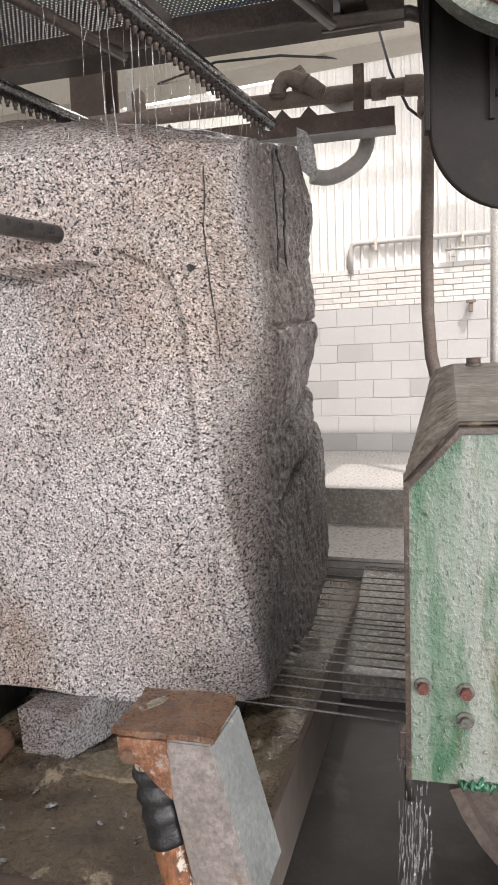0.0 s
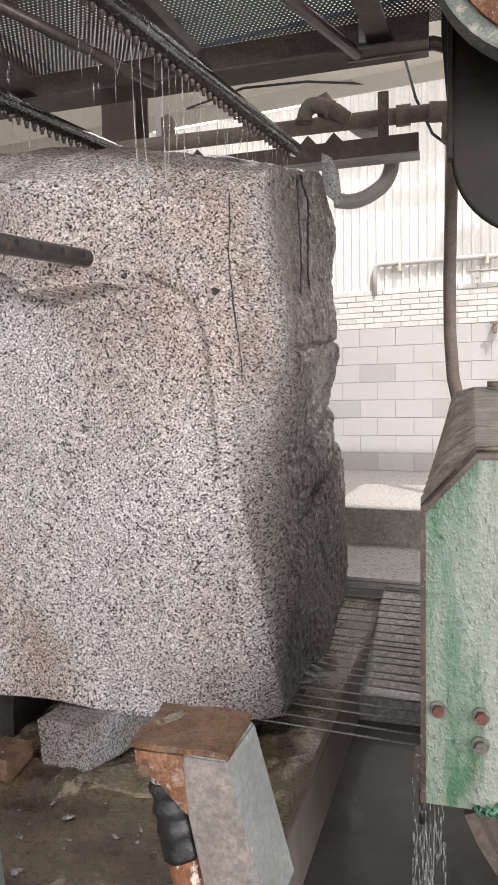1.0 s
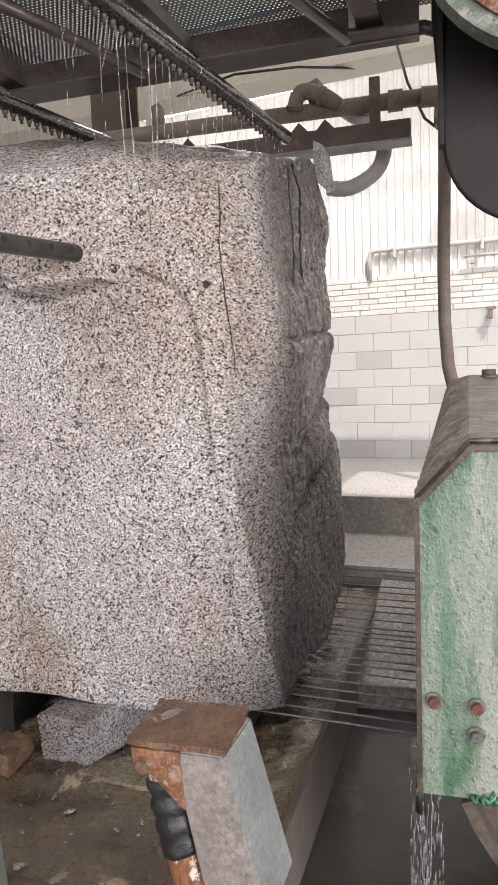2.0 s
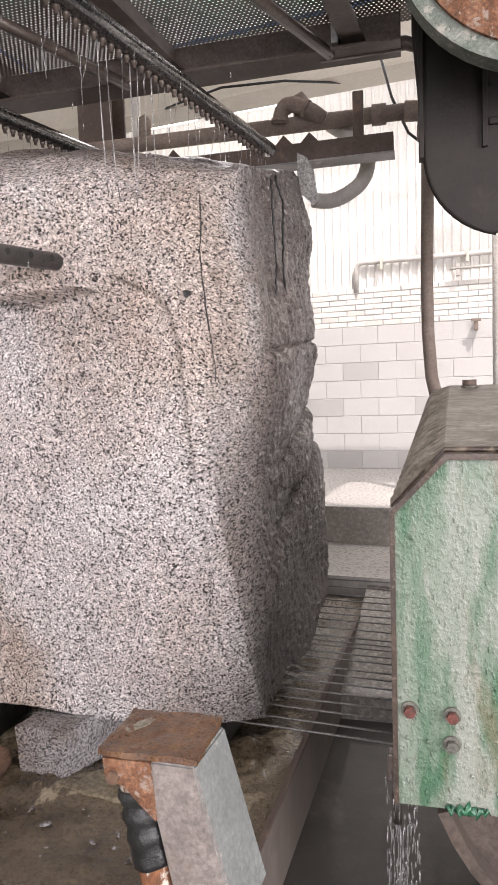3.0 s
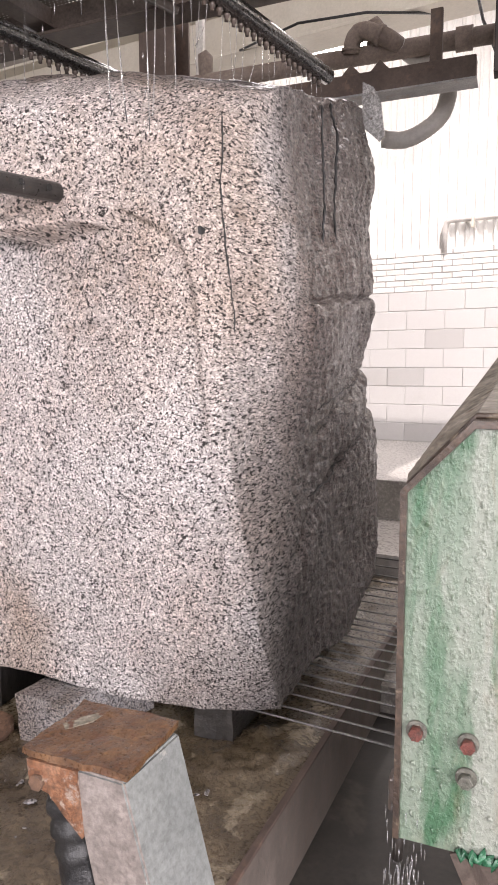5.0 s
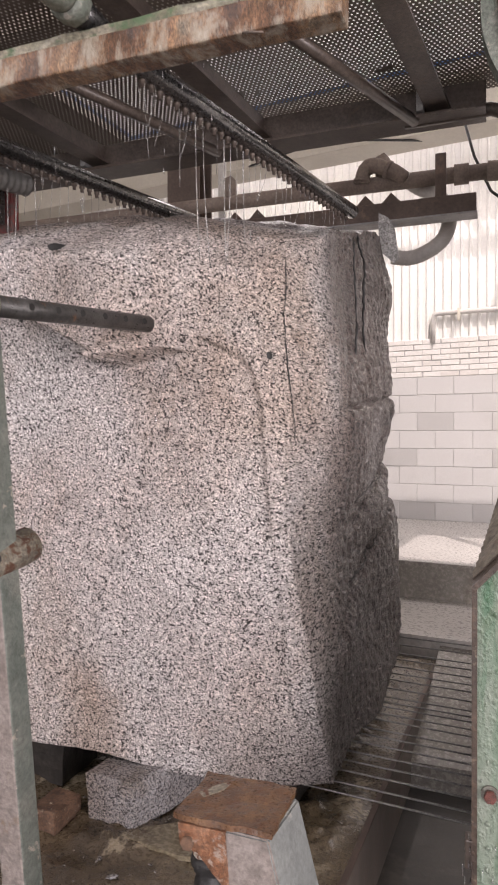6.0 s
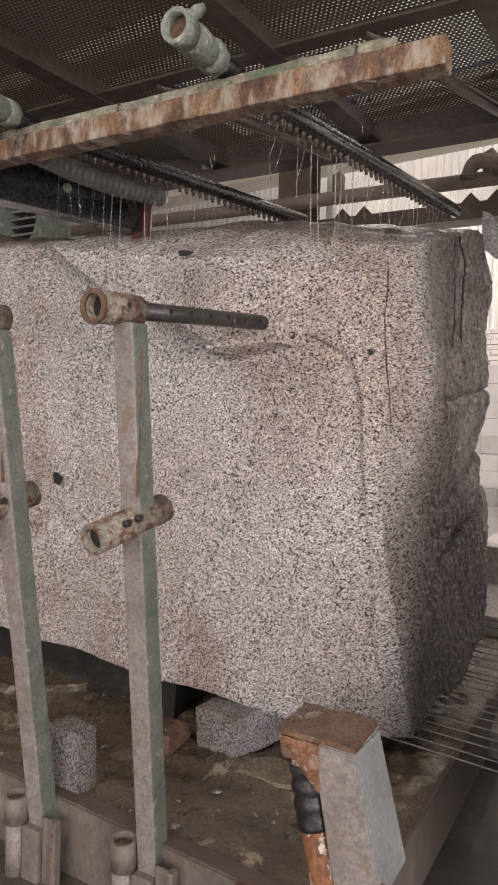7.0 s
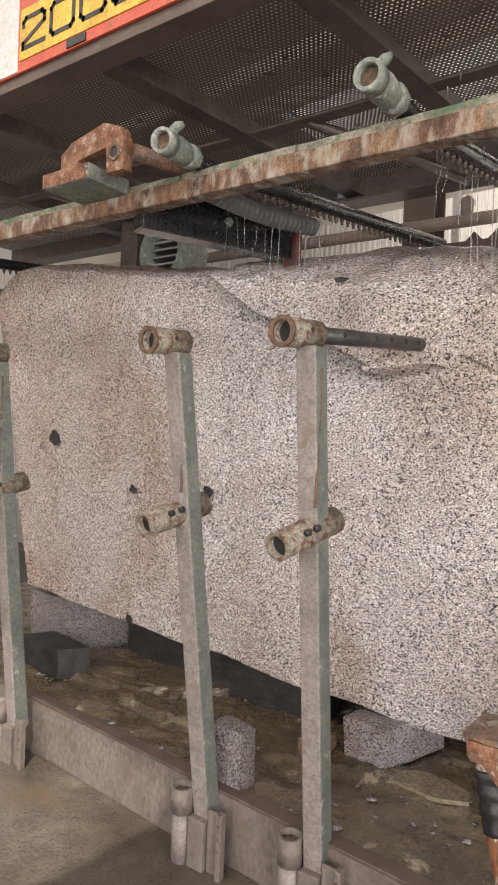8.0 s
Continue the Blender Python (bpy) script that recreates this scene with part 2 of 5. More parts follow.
VALVE = rough_material("scaled_grey_green_fitting", [(0.3, (0.15, 0.185, 0.155)), (0.7, (0.30, 0.325, 0.285))], 16, 100, (0.45, 0.8), 0.1, 0.8, second=((0.46, 0.45, 0.41), (0.32, 0.29, 0.24)), amount=(0.56, 0.64), mottle=0.4)
MUD = rough_material("wet_mud_on_concrete", [(0.30, (0.062, 0.044, 0.026)), (0.46, (0.118, 0.088, 0.054)), (0.60, (0.165, 0.127, 0.080)), (0.72, (0.24, 0.195, 0.13))], 2.6, 75, (0.1, 0.6), 0.0, 1.2, second=((0.22, 0.18, 0.12), (0.37, 0.315, 0.23)), amount=(0.60, 0.63), wet=0.6, mottle=0.5)
SILT = rough_material("wet_tan_silt", [(0.3, (0.17, 0.14, 0.09)), (0.7, (0.25, 0.21, 0.145))], 9, 60, (0.15, 0.4), 0.0, 0.3, second=((0.10, 0.08, 0.055), (0.15, 0.12, 0.08)), amount=(0.54, 0.66), wet=0.4, mottle=0.3)
SAND = rough_material("slurry_and_grit", [(0.3, (0.058, 0.046, 0.034)), (0.5, (0.112, 0.095, 0.073)), (0.72, (0.185, 0.166, 0.134))], 1.6, 95, (0.15, 0.75), 0.0, 1.0, second=((0.085, 0.062, 0.042), (0.16, 0.12, 0.08)), amount=(0.53, 0.66), wet=0.35, mottle=0.55)
SIDE = rough_material("slurry_stained_side_plate", [(0.3, (0.14, 0.115, 0.098)), (0.7, (0.215, 0.182, 0.159))], 3, 60, (0.45, 0.75), 0.0, 0.35, (1, 1, 0.6), second=((0.12, 0.088, 0.068), (0.17, 0.13, 0.105)), amount=(0.57, 0.72), mottle=0.25)
SLURRY_FACE = rough_material("pinkish_slurry_coat", [(0.3, (0.205, 0.175, 0.157)), (0.7, (0.30, 0.265, 0.245))], 7, 90, (0.45, 0.75), 0.0, 0.5, second=((0.15, 0.112, 0.085), (0.23, 0.18, 0.14)), amount=(0.58, 0.66), mottle=0.3)
CREAM_RUST = rough_material("cream_scale_over_rust", [(0.3, (0.20, 0.175, 0.13)), (0.7, (0.37, 0.34, 0.275))], 22, 100, (0.5, 0.8), 0.0, 1.0, second=((0.085, 0.04, 0.025), (0.18, 0.085, 0.05)), amount=(0.50, 0.57), mottle=0.55)
FLOOR = rough_material("wet_slurry_floor", [(0.3, (0.032, 0.029, 0.026)), (0.7, (0.070, 0.063, 0.055))], 1.3, 45, (0.35, 0.65), 0.0, 0.3, second=((0.085, 0.074, 0.061), (0.12, 0.104, 0.085)), amount=(0.56, 0.70), wet=0.22, mottle=0.4)
BACKFLOOR = rough_material("pale_wet_concrete", [(0.3, (0.42, 0.40, 0.38)), (0.7, (0.55, 0.53, 0.50))], 1.5, 40, (0.18, 0.45), 0.0, 0.12, wet=0.25, mottle=-0.15)
MORTAR = rough_material("grey_mortar", [(0.3, (0.42, 0.41, 0.40)), (0.7, (0.52, 0.51, 0.50))], 6, 80, (0.8, 0.95), 0.0, 0.4)
WHITE_SHEET = rough_material("white_corrugated_sheet", [(0.3, (0.74, 0.73, 0.70)), (0.7, (0.82, 0.81, 0.78))], 1.2, 30, (0.4, 0.6), 0.0, 0.1, mottle=-0.25)
CREAM = rough_material("cream_painted_steel", [(0.3, (0.58, 0.54, 0.46)), (0.7, (0.70, 0.66, 0.58))], 2, 50, (0.4, 0.6), 0.0, 0.12, mottle=-0.22)
ROOF = rough_material("dusty_roof_sheet", [(0.3, (0.42, 0.39, 0.35)), (0.7, (0.54, 0.51, 0.47))], 1.5, 30, (0.6, 0.8), 0.0, 0.12, mottle=-0.2)
GREY_HOSE = rough_material("grey_rubber_hose", [(0.3, (0.46, 0.44, 0.42)), (0.7, (0.58, 0.56, 0.53))], 8, 60, (0.5, 0.7), 0.0, 0.15, mottle=-0.15)
DUST_PIPE = rough_material("dusty_brown_pipe", [(0.3, (0.20, 0.155, 0.13)), (0.7, (0.32, 0.26, 0.22))], 6, 70, (0.6, 0.8), 0.0, 0.3)
HOSE = rough_material("dark_ribbed_hose", [(0.3, (0.07, 0.07, 0.065)), (0.7, (0.13, 0.125, 0.12))], 9, 80, (0.35, 0.6), 0.0, 0.3, wet=0.3)
BLACK_TAPE = rough_material("black_wrapped_tape", [(0.3, (0.012, 0.012, 0.013)), (0.7, (0.03, 0.03, 0.03))], 14, 60, (0.25, 0.5), 0.0, 0.7)
WOOD_DARK = rough_material("soaked_dark_timber", [(0.3, (0.02, 0.018, 0.017)), (0.7, (0.05, 0.045, 0.04))], 8, 70, (0.35, 0.6), 0.0, 0.6, (1, 6, 1), mottle=0.55)
PEG = rough_material("wet_grey_steel_peg", [(0.3, (0.035, 0.034, 0.033)), (0.7, (0.10, 0.097, 0.092))], 16, 80, (0.25, 0.5), 0.3, 0.4, second=((0.10, 0.05, 0.03), (0.22, 0.12, 0.07)), amount=(0.60, 0.7))
SCALED = rough_material("white_scaled_wet_plate", [(0.3, (0.30, 0.29, 0.28)), (0.7, (0.62, 0.61, 0.60))], 14, 110, (0.15, 0.4), 0.1, 1.0, second=((0.12, 0.10, 0.09), (0.25, 0.22, 0.20)), amount=(0.58, 0.68), wet=0.5, mottle=0.4)
APRON = rough_material("grey_wet_screed", [(0.3, (0.16, 0.146, 0.128)), (0.7, (0.29, 0.272, 0.243))], 2.2, 45, (0.12, 0.4), 0.0, 0.25, second=((0.12, 0.10, 0.08), (0.20, 0.175, 0.145)), amount=(0.56, 0.68), wet=0.4, mottle=0.2)
WIRE = rough_material("wet_steel_wire", [(0.3, (0.10, 0.10, 0.10)), (0.7, (0.22, 0.21, 0.20))], 60, 200, (0.25, 0.45), 0.6, 0.2)
BOLT = rough_material("greasy_bolt_steel", [(0.3, (0.10, 0.10, 0.085)), (0.7, (0.24, 0.235, 0.20))], 40, 200, (0.3, 0.5), 0.4, 0.5)
BOLT_RED = rough_material("red_marked_bolt", [(0.3, (0.075, 0.035, 0.027)), (0.7, (0.19, 0.055, 0.042))], 50, 200, (0.3, 0.5), 0.0, 0.4)
BLUE_STEEL = rough_material("bluish_painted_steel", [(0.3, (0.205, 0.218, 0.214)), (0.7, (0.265, 0.278, 0.270))], 4, 90, (0.3, 0.6), 0.0, 0.4, second=((0.40, 0.405, 0.39), (0.33, 0.31, 0.28)), amount=(0.635, 0.655), mottle=0.2)
SIGN_RED = rough_material("red_sign_paint", [(0.3, (0.50, 0.07, 0.035)), (0.7, (0.62, 0.13, 0.07))], 6, 70, (0.4, 0.6), 0.0, 0.2, second=(RUST_A, (0.36, 0.13, 0.07)), amount=(0.58, 0.72))
RED_WORN = rough_material("worn_dark_red_paint", [(0.3, (0.10, 0.02, 0.02)), (0.7, (0.20, 0.04, 0.035))], 12, 70, (0.4, 0.6), 0.0, 0.4, second=((0.05, 0.04, 0.04), (0.10, 0.07, 0.06)), amount=(0.48, 0.6))
SIGN_YELLOW = rough_material("yellow_sign_paint", [(0.3, (0.62, 0.38, 0.04)), (0.7, (0.76, 0.52, 0.08))], 6, 70, (0.4, 0.6), 0.0, 0.2, second=((0.45, 0.22, 0.05), (0.30, 0.14, 0.05)), amount=(0.58, 0.72), mottle=0.3)
SIGN_WHITE = rough_material("dirty_white_paint", [(0.3, (0.60, 0.58, 0.54)), (0.7, (0.74, 0.72, 0.68))], 6, 70, (0.4, 0.6), 0.0, 0.2)
# sign black, also painted as the shade inside bores, hollows and cracks
SIGN_HOLE_BLACK = rough_material("black_sign_and_hole_paint", [(0.3, (0.012, 0.012, 0.012)), (0.7, (0.03, 0.03, 0.03))], 6, 70, (0.4, 0.6), 0.0, 0.1)


def masonry(name, lo, hi, fine, relief):
    m, nt, b = material(name)
    oi = nt.nodes.new("ShaderNodeObjectInfo")
    p = place(nt)
    f = noise_tex(nt, p, fine, 6.0, 0.7)
    col = ramp(nt, oi.outputs["Random"], [(0.0, lo), (0.12, hi), (1.0, hi)])
    col = mix(nt, 0.35, col, ramp(nt, f, [(0.3, 0.45), (0.7, 1.0)]), "MULTIPLY")
    stain = noise_tex(nt, p, 1.1, 4.0)
    col = mix(nt, maths(nt, "MULTIPLY", ramp(nt, stain, [(0.55, 0.0), (0.72, 1.0)]), 0.4), col, (0.72, 0.69, 0.64), "MULTIPLY")
    nt.links.new(col, b.inputs["Base Color"])
    b.inputs["Roughness"].default_value = 0.9
    bump(nt, b, f, relief, 0.008)
    return m


CMU = masonry("grey_concrete_block", (0.47, 0.46, 0.45), (0.60, 0.59, 0.58), 120, 0.7)
WHITE_BRICK = masonry("whitewashed_brick", (0.60, 0.56, 0.52), (0.76, 0.74, 0.71), 60, 0.5)


def perforated():
    """Dark sheet with round holes punched right through, staggered, 14 mm apart."""
    m, nt, b = material("perforated_dark_sheet")
    b.inputs["Base Color"].default_value = (0.145, 0.112, 0.096, 1)
    b.inputs["Roughness"].default_value = 0.55
    sep = nt.nodes.new("ShaderNodeSeparateXYZ")
    nt.links.new(place(nt, (1 / 0.021, 1 / 0.0182, 1)), sep.inputs[0])
    row = maths(nt, "FLOOR", sep.outputs["Y"])
    odd = maths(nt, "MULTIPLY", maths(nt, "MODULO", maths(nt, "ADD", row, 1000.0), 2.0), 0.5)
    u = maths(nt, "SUBTRACT", maths(nt, "FRACT", maths(nt, "ADD", sep.outputs["X"], odd)), 0.5)
    v = maths(nt, "SUBTRACT", maths(nt, "FRACT", sep.outputs["Y"]), 0.5)
    d = maths(nt, "ADD", maths(nt, "MULTIPLY", u, u), maths(nt, "MULTIPLY", v, v))
    plug = noise_tex(nt, place(nt), 9.0, 3.0)
    hole = maths(nt, "MULTIPLY", maths(nt, "LESS_THAN", d, 0.042), maths(nt, "GREATER_THAN", plug, 0.33))
    tr = nt.nodes.new("ShaderNodeBsdfTransparent")
    mx = nt.nodes.new("ShaderNodeMixShader")
    nt.links.new(hole, mx.inputs[0])
    nt.links.new(b.outputs[0], mx.inputs[1])
    nt.links.new(tr.outputs[0], mx.inputs[2])
    nt.links.new(mx.outputs[0], nt.nodes["Material Output"].inputs[0])
    return m


PERF = perforated()


def water_material():
    m, nt, b = material("running_water")
    b.inputs["Base Color"].default_value = (0.95, 0.96, 0.97, 1)
    b.inputs["Roughness"].default_value = 0.05
    b.inputs["Transmission Weight"].default_value = 0.9
    b.inputs["IOR"].default_value = 1.33
    return m


WATER = water_material()


def lamp_material():
    m, nt, b = material("lit_tube")
    b.inputs["Emission Color"].default_value = (1, 0.97, 0.9, 1)
    b.inputs["Emission Strength"].default_value = 12.0
    return m


LAMP = lamp_material()


# pane material whose glow stands in for the sky above the slots
def roof_glow_material():
    m, nt, b = material("glowing_roof_pane")
    b.inputs["Base Color"].default_value = (0.8, 0.8, 0.78, 1)
    b.inputs["Emission Color"].default_value = (1, 0.98, 0.95, 1)
    b.inputs["Emission Strength"].default_value = 0.4
    return m


ROOF_GLOW = roof_glow_material()


# ---- mesh helpers ----
def box(bm, lo, hi, bevel=0.0, m=None):
    vs = [bm.verts.new((x, y, z)) for x in (lo[0], hi[0]) for y in (lo[1], hi[1]) for z in (lo[2], hi[2])]
    faces = [bm.faces.new([vs[i] for i in f]) for f in ((0, 1, 3, 2), (4, 6, 7, 5), (0, 4, 5, 1), (2, 3, 7, 6), (0, 2, 6, 4), (1, 5, 7, 3))]
    if m is not None:
        for v in vs:
            v.co = m @ v.co
    if bevel:
        edges = list({e for f in faces for e in f.edges})
        bmesh.ops.bevel(bm, geom=edges, offset=bevel, segments=2, affect="EDGES", profile=0.5)
    return bm


def frame_of(d):
    d = Vector(d).normalized()
    a = d.orthogonal().normalized() if abs(d.z) > 0.95 else Vector((0, 0, 1)).cross(d).normalized()
    return a, d.cross(a)


def sweep(bm, pts, r, seg=12, caps=True, wobble=0.0):
    """A round tube along a line of points; r is one radius or one for each point."""
    pts = [Vector(p) for p in pts]
    rs = r if isinstance(r, (list, tuple)) else [r] * len(pts)
    rings = []
    a = None
    for i, p in enumerate(pts):
        d = (pts[min(i + 1, len(pts) - 1)] - pts[max(i - 1, 0)])
        if d.length < 1e-6:
            d = Vector((0, 1, 0))
        d.normalize()
        if a is None:
            a, b = frame_of(d)
        else:
            a = (a - d * a.dot(d)).normalized()
            b = d.cross(a)
        ring = []
        for k in range(seg):
            t = 2 * math.pi * k / seg
            rr = rs[i] * (1 + wobble * noise.noise((p + a * math.cos(t) + b * math.sin(t)) * 9))
            ring.append(bm.verts.new(p + (a * math.cos(t) + b * math.sin(t)) * rr))
        rings.append(ring)
    for q, w in zip(rings, rings[1:]):
        for k in range(seg):
            f = bm.faces.new((q[k], q[(k + 1) % seg], w[(k + 1) % seg], w[k]))
            f.smooth = True
    if caps:
        bm.faces.new(list(reversed(rings[0])))
        bm.faces.new(rings[-1])
    return bm


def hollow(bm, p0, p1, ro, ri, seg=20):
    """An open pipe with a wall."""
    p0, p1 = Vector(p0), Vector(p1)
    d = (p1 - p0).normalized()
    a, b = frame_of(d)
    loops = []
    for p, r in ((p0, ri), (p0, ro), (p1, ro), (p1, ri)):
        loops.append([bm.verts.new(p + (a * math.cos(2 * math.pi * k / seg) + b * math.sin(2 * math.pi * k / seg)) * r) for k in range(seg)])
    for i in range(4):
        q, w = loops[i], loops[(i + 1) % 4]
        for k in range(seg):
            f = bm.faces.new((q[k], q[(k + 1) % seg], w[(k + 1) % seg], w[k]))
            f.smooth = i in (1, 3)
    return bm


def prism(bm, outline, axis, lo, hi, m=None):
    """An outline (pairs) pushed along an axis from lo to hi."""
    def at(p, t):
        c = {"x": (t, p[0], p[1]), "y": (p[0], t, p[1]), "z": (p[0], p[1], t)}[axis]
        return m @ Vector(c) if m is not None else Vector(c)
    a = [bm.verts.new(at(p, lo)) for p in outline]
    b = [bm.verts.new(at(p, hi)) for p in outline]
    bm.faces.new(a)
    bm.faces.new(list(reversed(b)))
    n = len(outline)
    for i in range(n):
        bm.faces.new((a[i], b[i], b[(i + 1) % n], a[(i + 1) % n]))
    return bm


def roughen(bm, amount, scale, seed=0.0):
    for v in bm.verts:
        v.co += noise.noise_vector(v.co * scale + Vector((seed, seed, seed))) * amount


def mesh_of(name, bm, mat):
    bmesh.ops.recalc_face_normals(bm, faces=bm.faces[:])
    me = bpy.data.meshes.new(name)
    bm.to_mesh(me)
    bm.free()
    for one in (mat if isinstance(mat, (list, tuple)) else [mat]):
        me.materials.append(one)
    return me


def thing(name, at, label, category, group="", kind=""):
    ob = new(name)
    ob.empty_display_size = 0.05
    ob.matrix_basis = Matrix.Translation(at)
    return tagged(ob, label, category, group, kind)


def part(name, bm, mat, parent, label=""):
    """One mesh, given in the world's metres, under a thing or a part."""
    ob = new(name, mesh_of(name, bm, mat))
    ob.parent = parent
    m = parent.matrix_basis.copy()
    up = parent.parent
    if up is not None:
        m = up.matrix_basis @ parent.matrix_parent_inverse @ m
    ob.matrix_parent_inverse = m.inverted()
    return tagged(ob, label)


def solo(name, bm, mat, label, category="", group="", kind=""):
    """A thing of one mesh, its origin under its middle."""
    lo = Vector([min(v.co[i] for v in bm.verts) for i in range(3)])
    hi = Vector([max(v.co[i] for v in bm.verts) for i in range(3)])
    o = Vector(((lo.x + hi.x) / 2, (lo.y + hi.y) / 2, lo.z))
    for v in bm.verts:
        v.co -= o
    ob = new(name, mesh_of(name, bm, mat))
    ob.matrix_basis = Matrix.Translation(o)
    return tagged(ob, label, category, group, kind)


def B():
    return bmesh.new()


def smooth(t):
    t = min(1.0, max(0.0, t))
    return t * t * (3 - 2 * t)


# ---- the hall ----
def slab(name, lo, hi, mat, label=""):
    return tagged(new(name, mesh_of(name, box(B(), lo, hi, 0, AXES), mat)), label, "", "", "structure")


def hall():
    slab("floor", (-9, -8, -0.3), (7, 4.17, -0.07), FLOOR, "wet concrete floor covered with grey stone slurry")
    slab("pavement_middle", (-9, 4.17, -0.2), (7, 5.10, 0.32), BACKFLOOR, "pale wet concrete step before the back walkway")
    slab("trim_riser", (-9, 5.094, 0.32), (7, 5.10, 0.595), APRON, "dark grey riser of the back walkway")
    slab("pavement_back", (-9, 5.10, -0.2), (7, 7.8, 0.6), BACKFLOOR, "raised pale concrete walkway along the back wall")
    slab("wall_side_a", (-9.2, -8, -0.2), (-9, 7.8, 5.2), WHITE_SHEET)
    # the gap between these unseen panels is the added doorway for side light
    slab("wall_side_b", (7, -8, -0.2), (7.2, -4.3, 5.2), WHITE_SHEET)
    slab("wall_side_c", (7, 0.5, -0.2), (7.2, 7.8, 5.2), WHITE_SHEET)
    slab("wall_side_d", (7, -4.3, 3.9), (7.2, 0.5, 5.2), WHITE_SHEET)
    # front wall with its wide gate
    slab("wall_front_a", (-9.2, -8.2, -0.2), (-2.1, -8, 5.2), WHITE_SHEET)
    slab("wall_front_b", (6.1, -8.2, -0.2), (7.2, -8, 5.2), WHITE_SHEET)
    slab("wall_front_c", (-2.1, -8.2, 4.8), (6.1, -8, 5.2), WHITE_SHEET)
    # roof with three slots for roof lights; front and sun slots are unseen additions, the latter shaping the walkway's
    # sun patch
    slab("ceiling_a", (-9.2, -8.2, 5.2), (7.2, -2.8, 5.3), ROOF)
    slab("ceiling_b", (-9.2, -1.2, 5.2), (7.2, 2.86, 5.3), ROOF)
    slab("ceiling_c", (-9.2, 2.86, 5.2), (1.40, 4.2, 5.3), ROOF)
    slab("ceiling_d", (4.6, 2.86, 5.2), (7.2, 4.2, 5.3), ROOF)
    slab("ceiling_e", (-9.2, 4.2, 5.2), (7.2, 5.4, 5.3), ROOF)
    slab("ceiling_f", (-9.2, 7.0, 5.2), (7.2, 7.8, 5.3), ROOF)
    slab("ceiling_g", (-9.2, -2.8, 5.2), (-5.0, -1.2, 5.3), ROOF)
    slab("ceiling_h", (1.0, -2.8, 5.2), (7.2, -1.2, 5.3), ROOF)
    slab("ceiling_i", (-9.2, 5.4, 5.2), (-4.2, 7.0, 5.3), ROOF)
    slab("ceiling_j", (5.2, 5.4, 5.2), (7.2, 7.0, 5.3), ROOF)
    # added glowing panes; shadows off so the sun passes the third
    for k, (x0, y0, x1, y1) in enumerate(((-5.0, -2.8, 1.0, -1.2), (-4.2, 5.4, 5.2, 7.0), (1.40, 2.86, 4.6, 4.2))):
        pane = tagged(new("window_roof_glow_%d" % (k + 1), mesh_of("roof_glow_pane", box(B(), (x0, y0, 5.34), (x1, y1, 5.345), 0, AXES), ROOF_GLOW)), "glowing pane standing for the sky over a roof slot", "", "", "structure")
        pane.visible_shadow = False
    for y in (0.6, 1.8, 4.4, 5.0, 7.25):
        slab("trim_purlin", (-9, y, 5.05), (7, y + 0.06, 5.2), CREAM)
    # back wall: a core, blocks, bricks, then corrugated sheet
    slab("wall_back_core", (-9, 7.619, 0.6), (7, 7.8, 2.62), MORTAR)
    bm = B()
    n = 0
    xs, ys = [], []
    x = -9.0
    while x < 7.0:
        for dx, dy in ((0, 0), (0.05, 0), (0.062, 0.022), (0.08, 0.022)):
            xs.append(x + dx)
            ys.append(7.66 - dy)
        x += 0.092
    lo = [bm.verts.new(AXES @ Vector((a, b, 2.60))) for a, b in zip(xs, ys)]
    hi = [bm.verts.new(AXES @ Vector((a, b, 5.2))) for a, b in zip(xs, ys)]
    for i in range(len(xs) - 1):
        bm.faces.new((lo[i], lo[i + 1], hi[i + 1], hi[i]))
    tagged(new("wall_back_sheet", mesh_of("wall_back_sheet", bm, WHITE_SHEET)), "white ribbed metal sheet above the brickwork", "", "", "structure")
    slab("wall_back_behind", (-9, 7.70, 2.62), (7, 7.8, 5.2), WHITE_SHEET)


    # low screed apron that falls from the step to the saw pit
    bm = prism(B(), [(4.34, -0.1), (4.34, 0.318), (3.15, 0.07), (3.08, 0.05), (3.08, -0.1)], "x", 0.478, 1.08, Matrix(((1, 0.0559, 0, -0.0559 * 3.1), (0, 1, 0, 0), (0, 0, 1, 0), (0, 0, 0, 1))))
    tagged(new("pavement_apron", mesh_of("pavement_apron", bm, APRON)), "grey wet screed apron beside the saw trolley", "", "", "structure")
    # grit and slurry that has settled before the trolley
    bm = B()
    nx, ny = 110, 60
    g = []
    for j in range(ny + 1):
        for i in range(nx + 1):
            x, y = -5.0 + 8.0 * i / nx, -1.6 + (3.05 if i <= nx * 0.663 else 2.95 if i <= nx * 0.676 else 3.30) * j / ny
            edge = min(x + 5.0, 3.0 - x, y + 1.6) / 0.4
            z = 0.004 + 0.022 * smooth(noise.noise((x * 1.4, y * 1.4, 3)) + 0.4) * smooth(edge) + 0.004 * noise.noise((x * 14, y * 14, 3))
            g.append(bm.verts.new((x, y, max(0.003, z) - 0.07)))
    for j in range(ny):
        for i in range(nx):
            a = j * (nx + 1) + i
            bm.faces.new((g[a], g[a + 1], g[a + nx + 2], g[a + nx + 1])).smooth = True
    tagged(new("ground_slurry", mesh_of("ground_slurry", bm, SAND)), "tan slurry and grit settled on the floor", "", "", "structure")


hall()


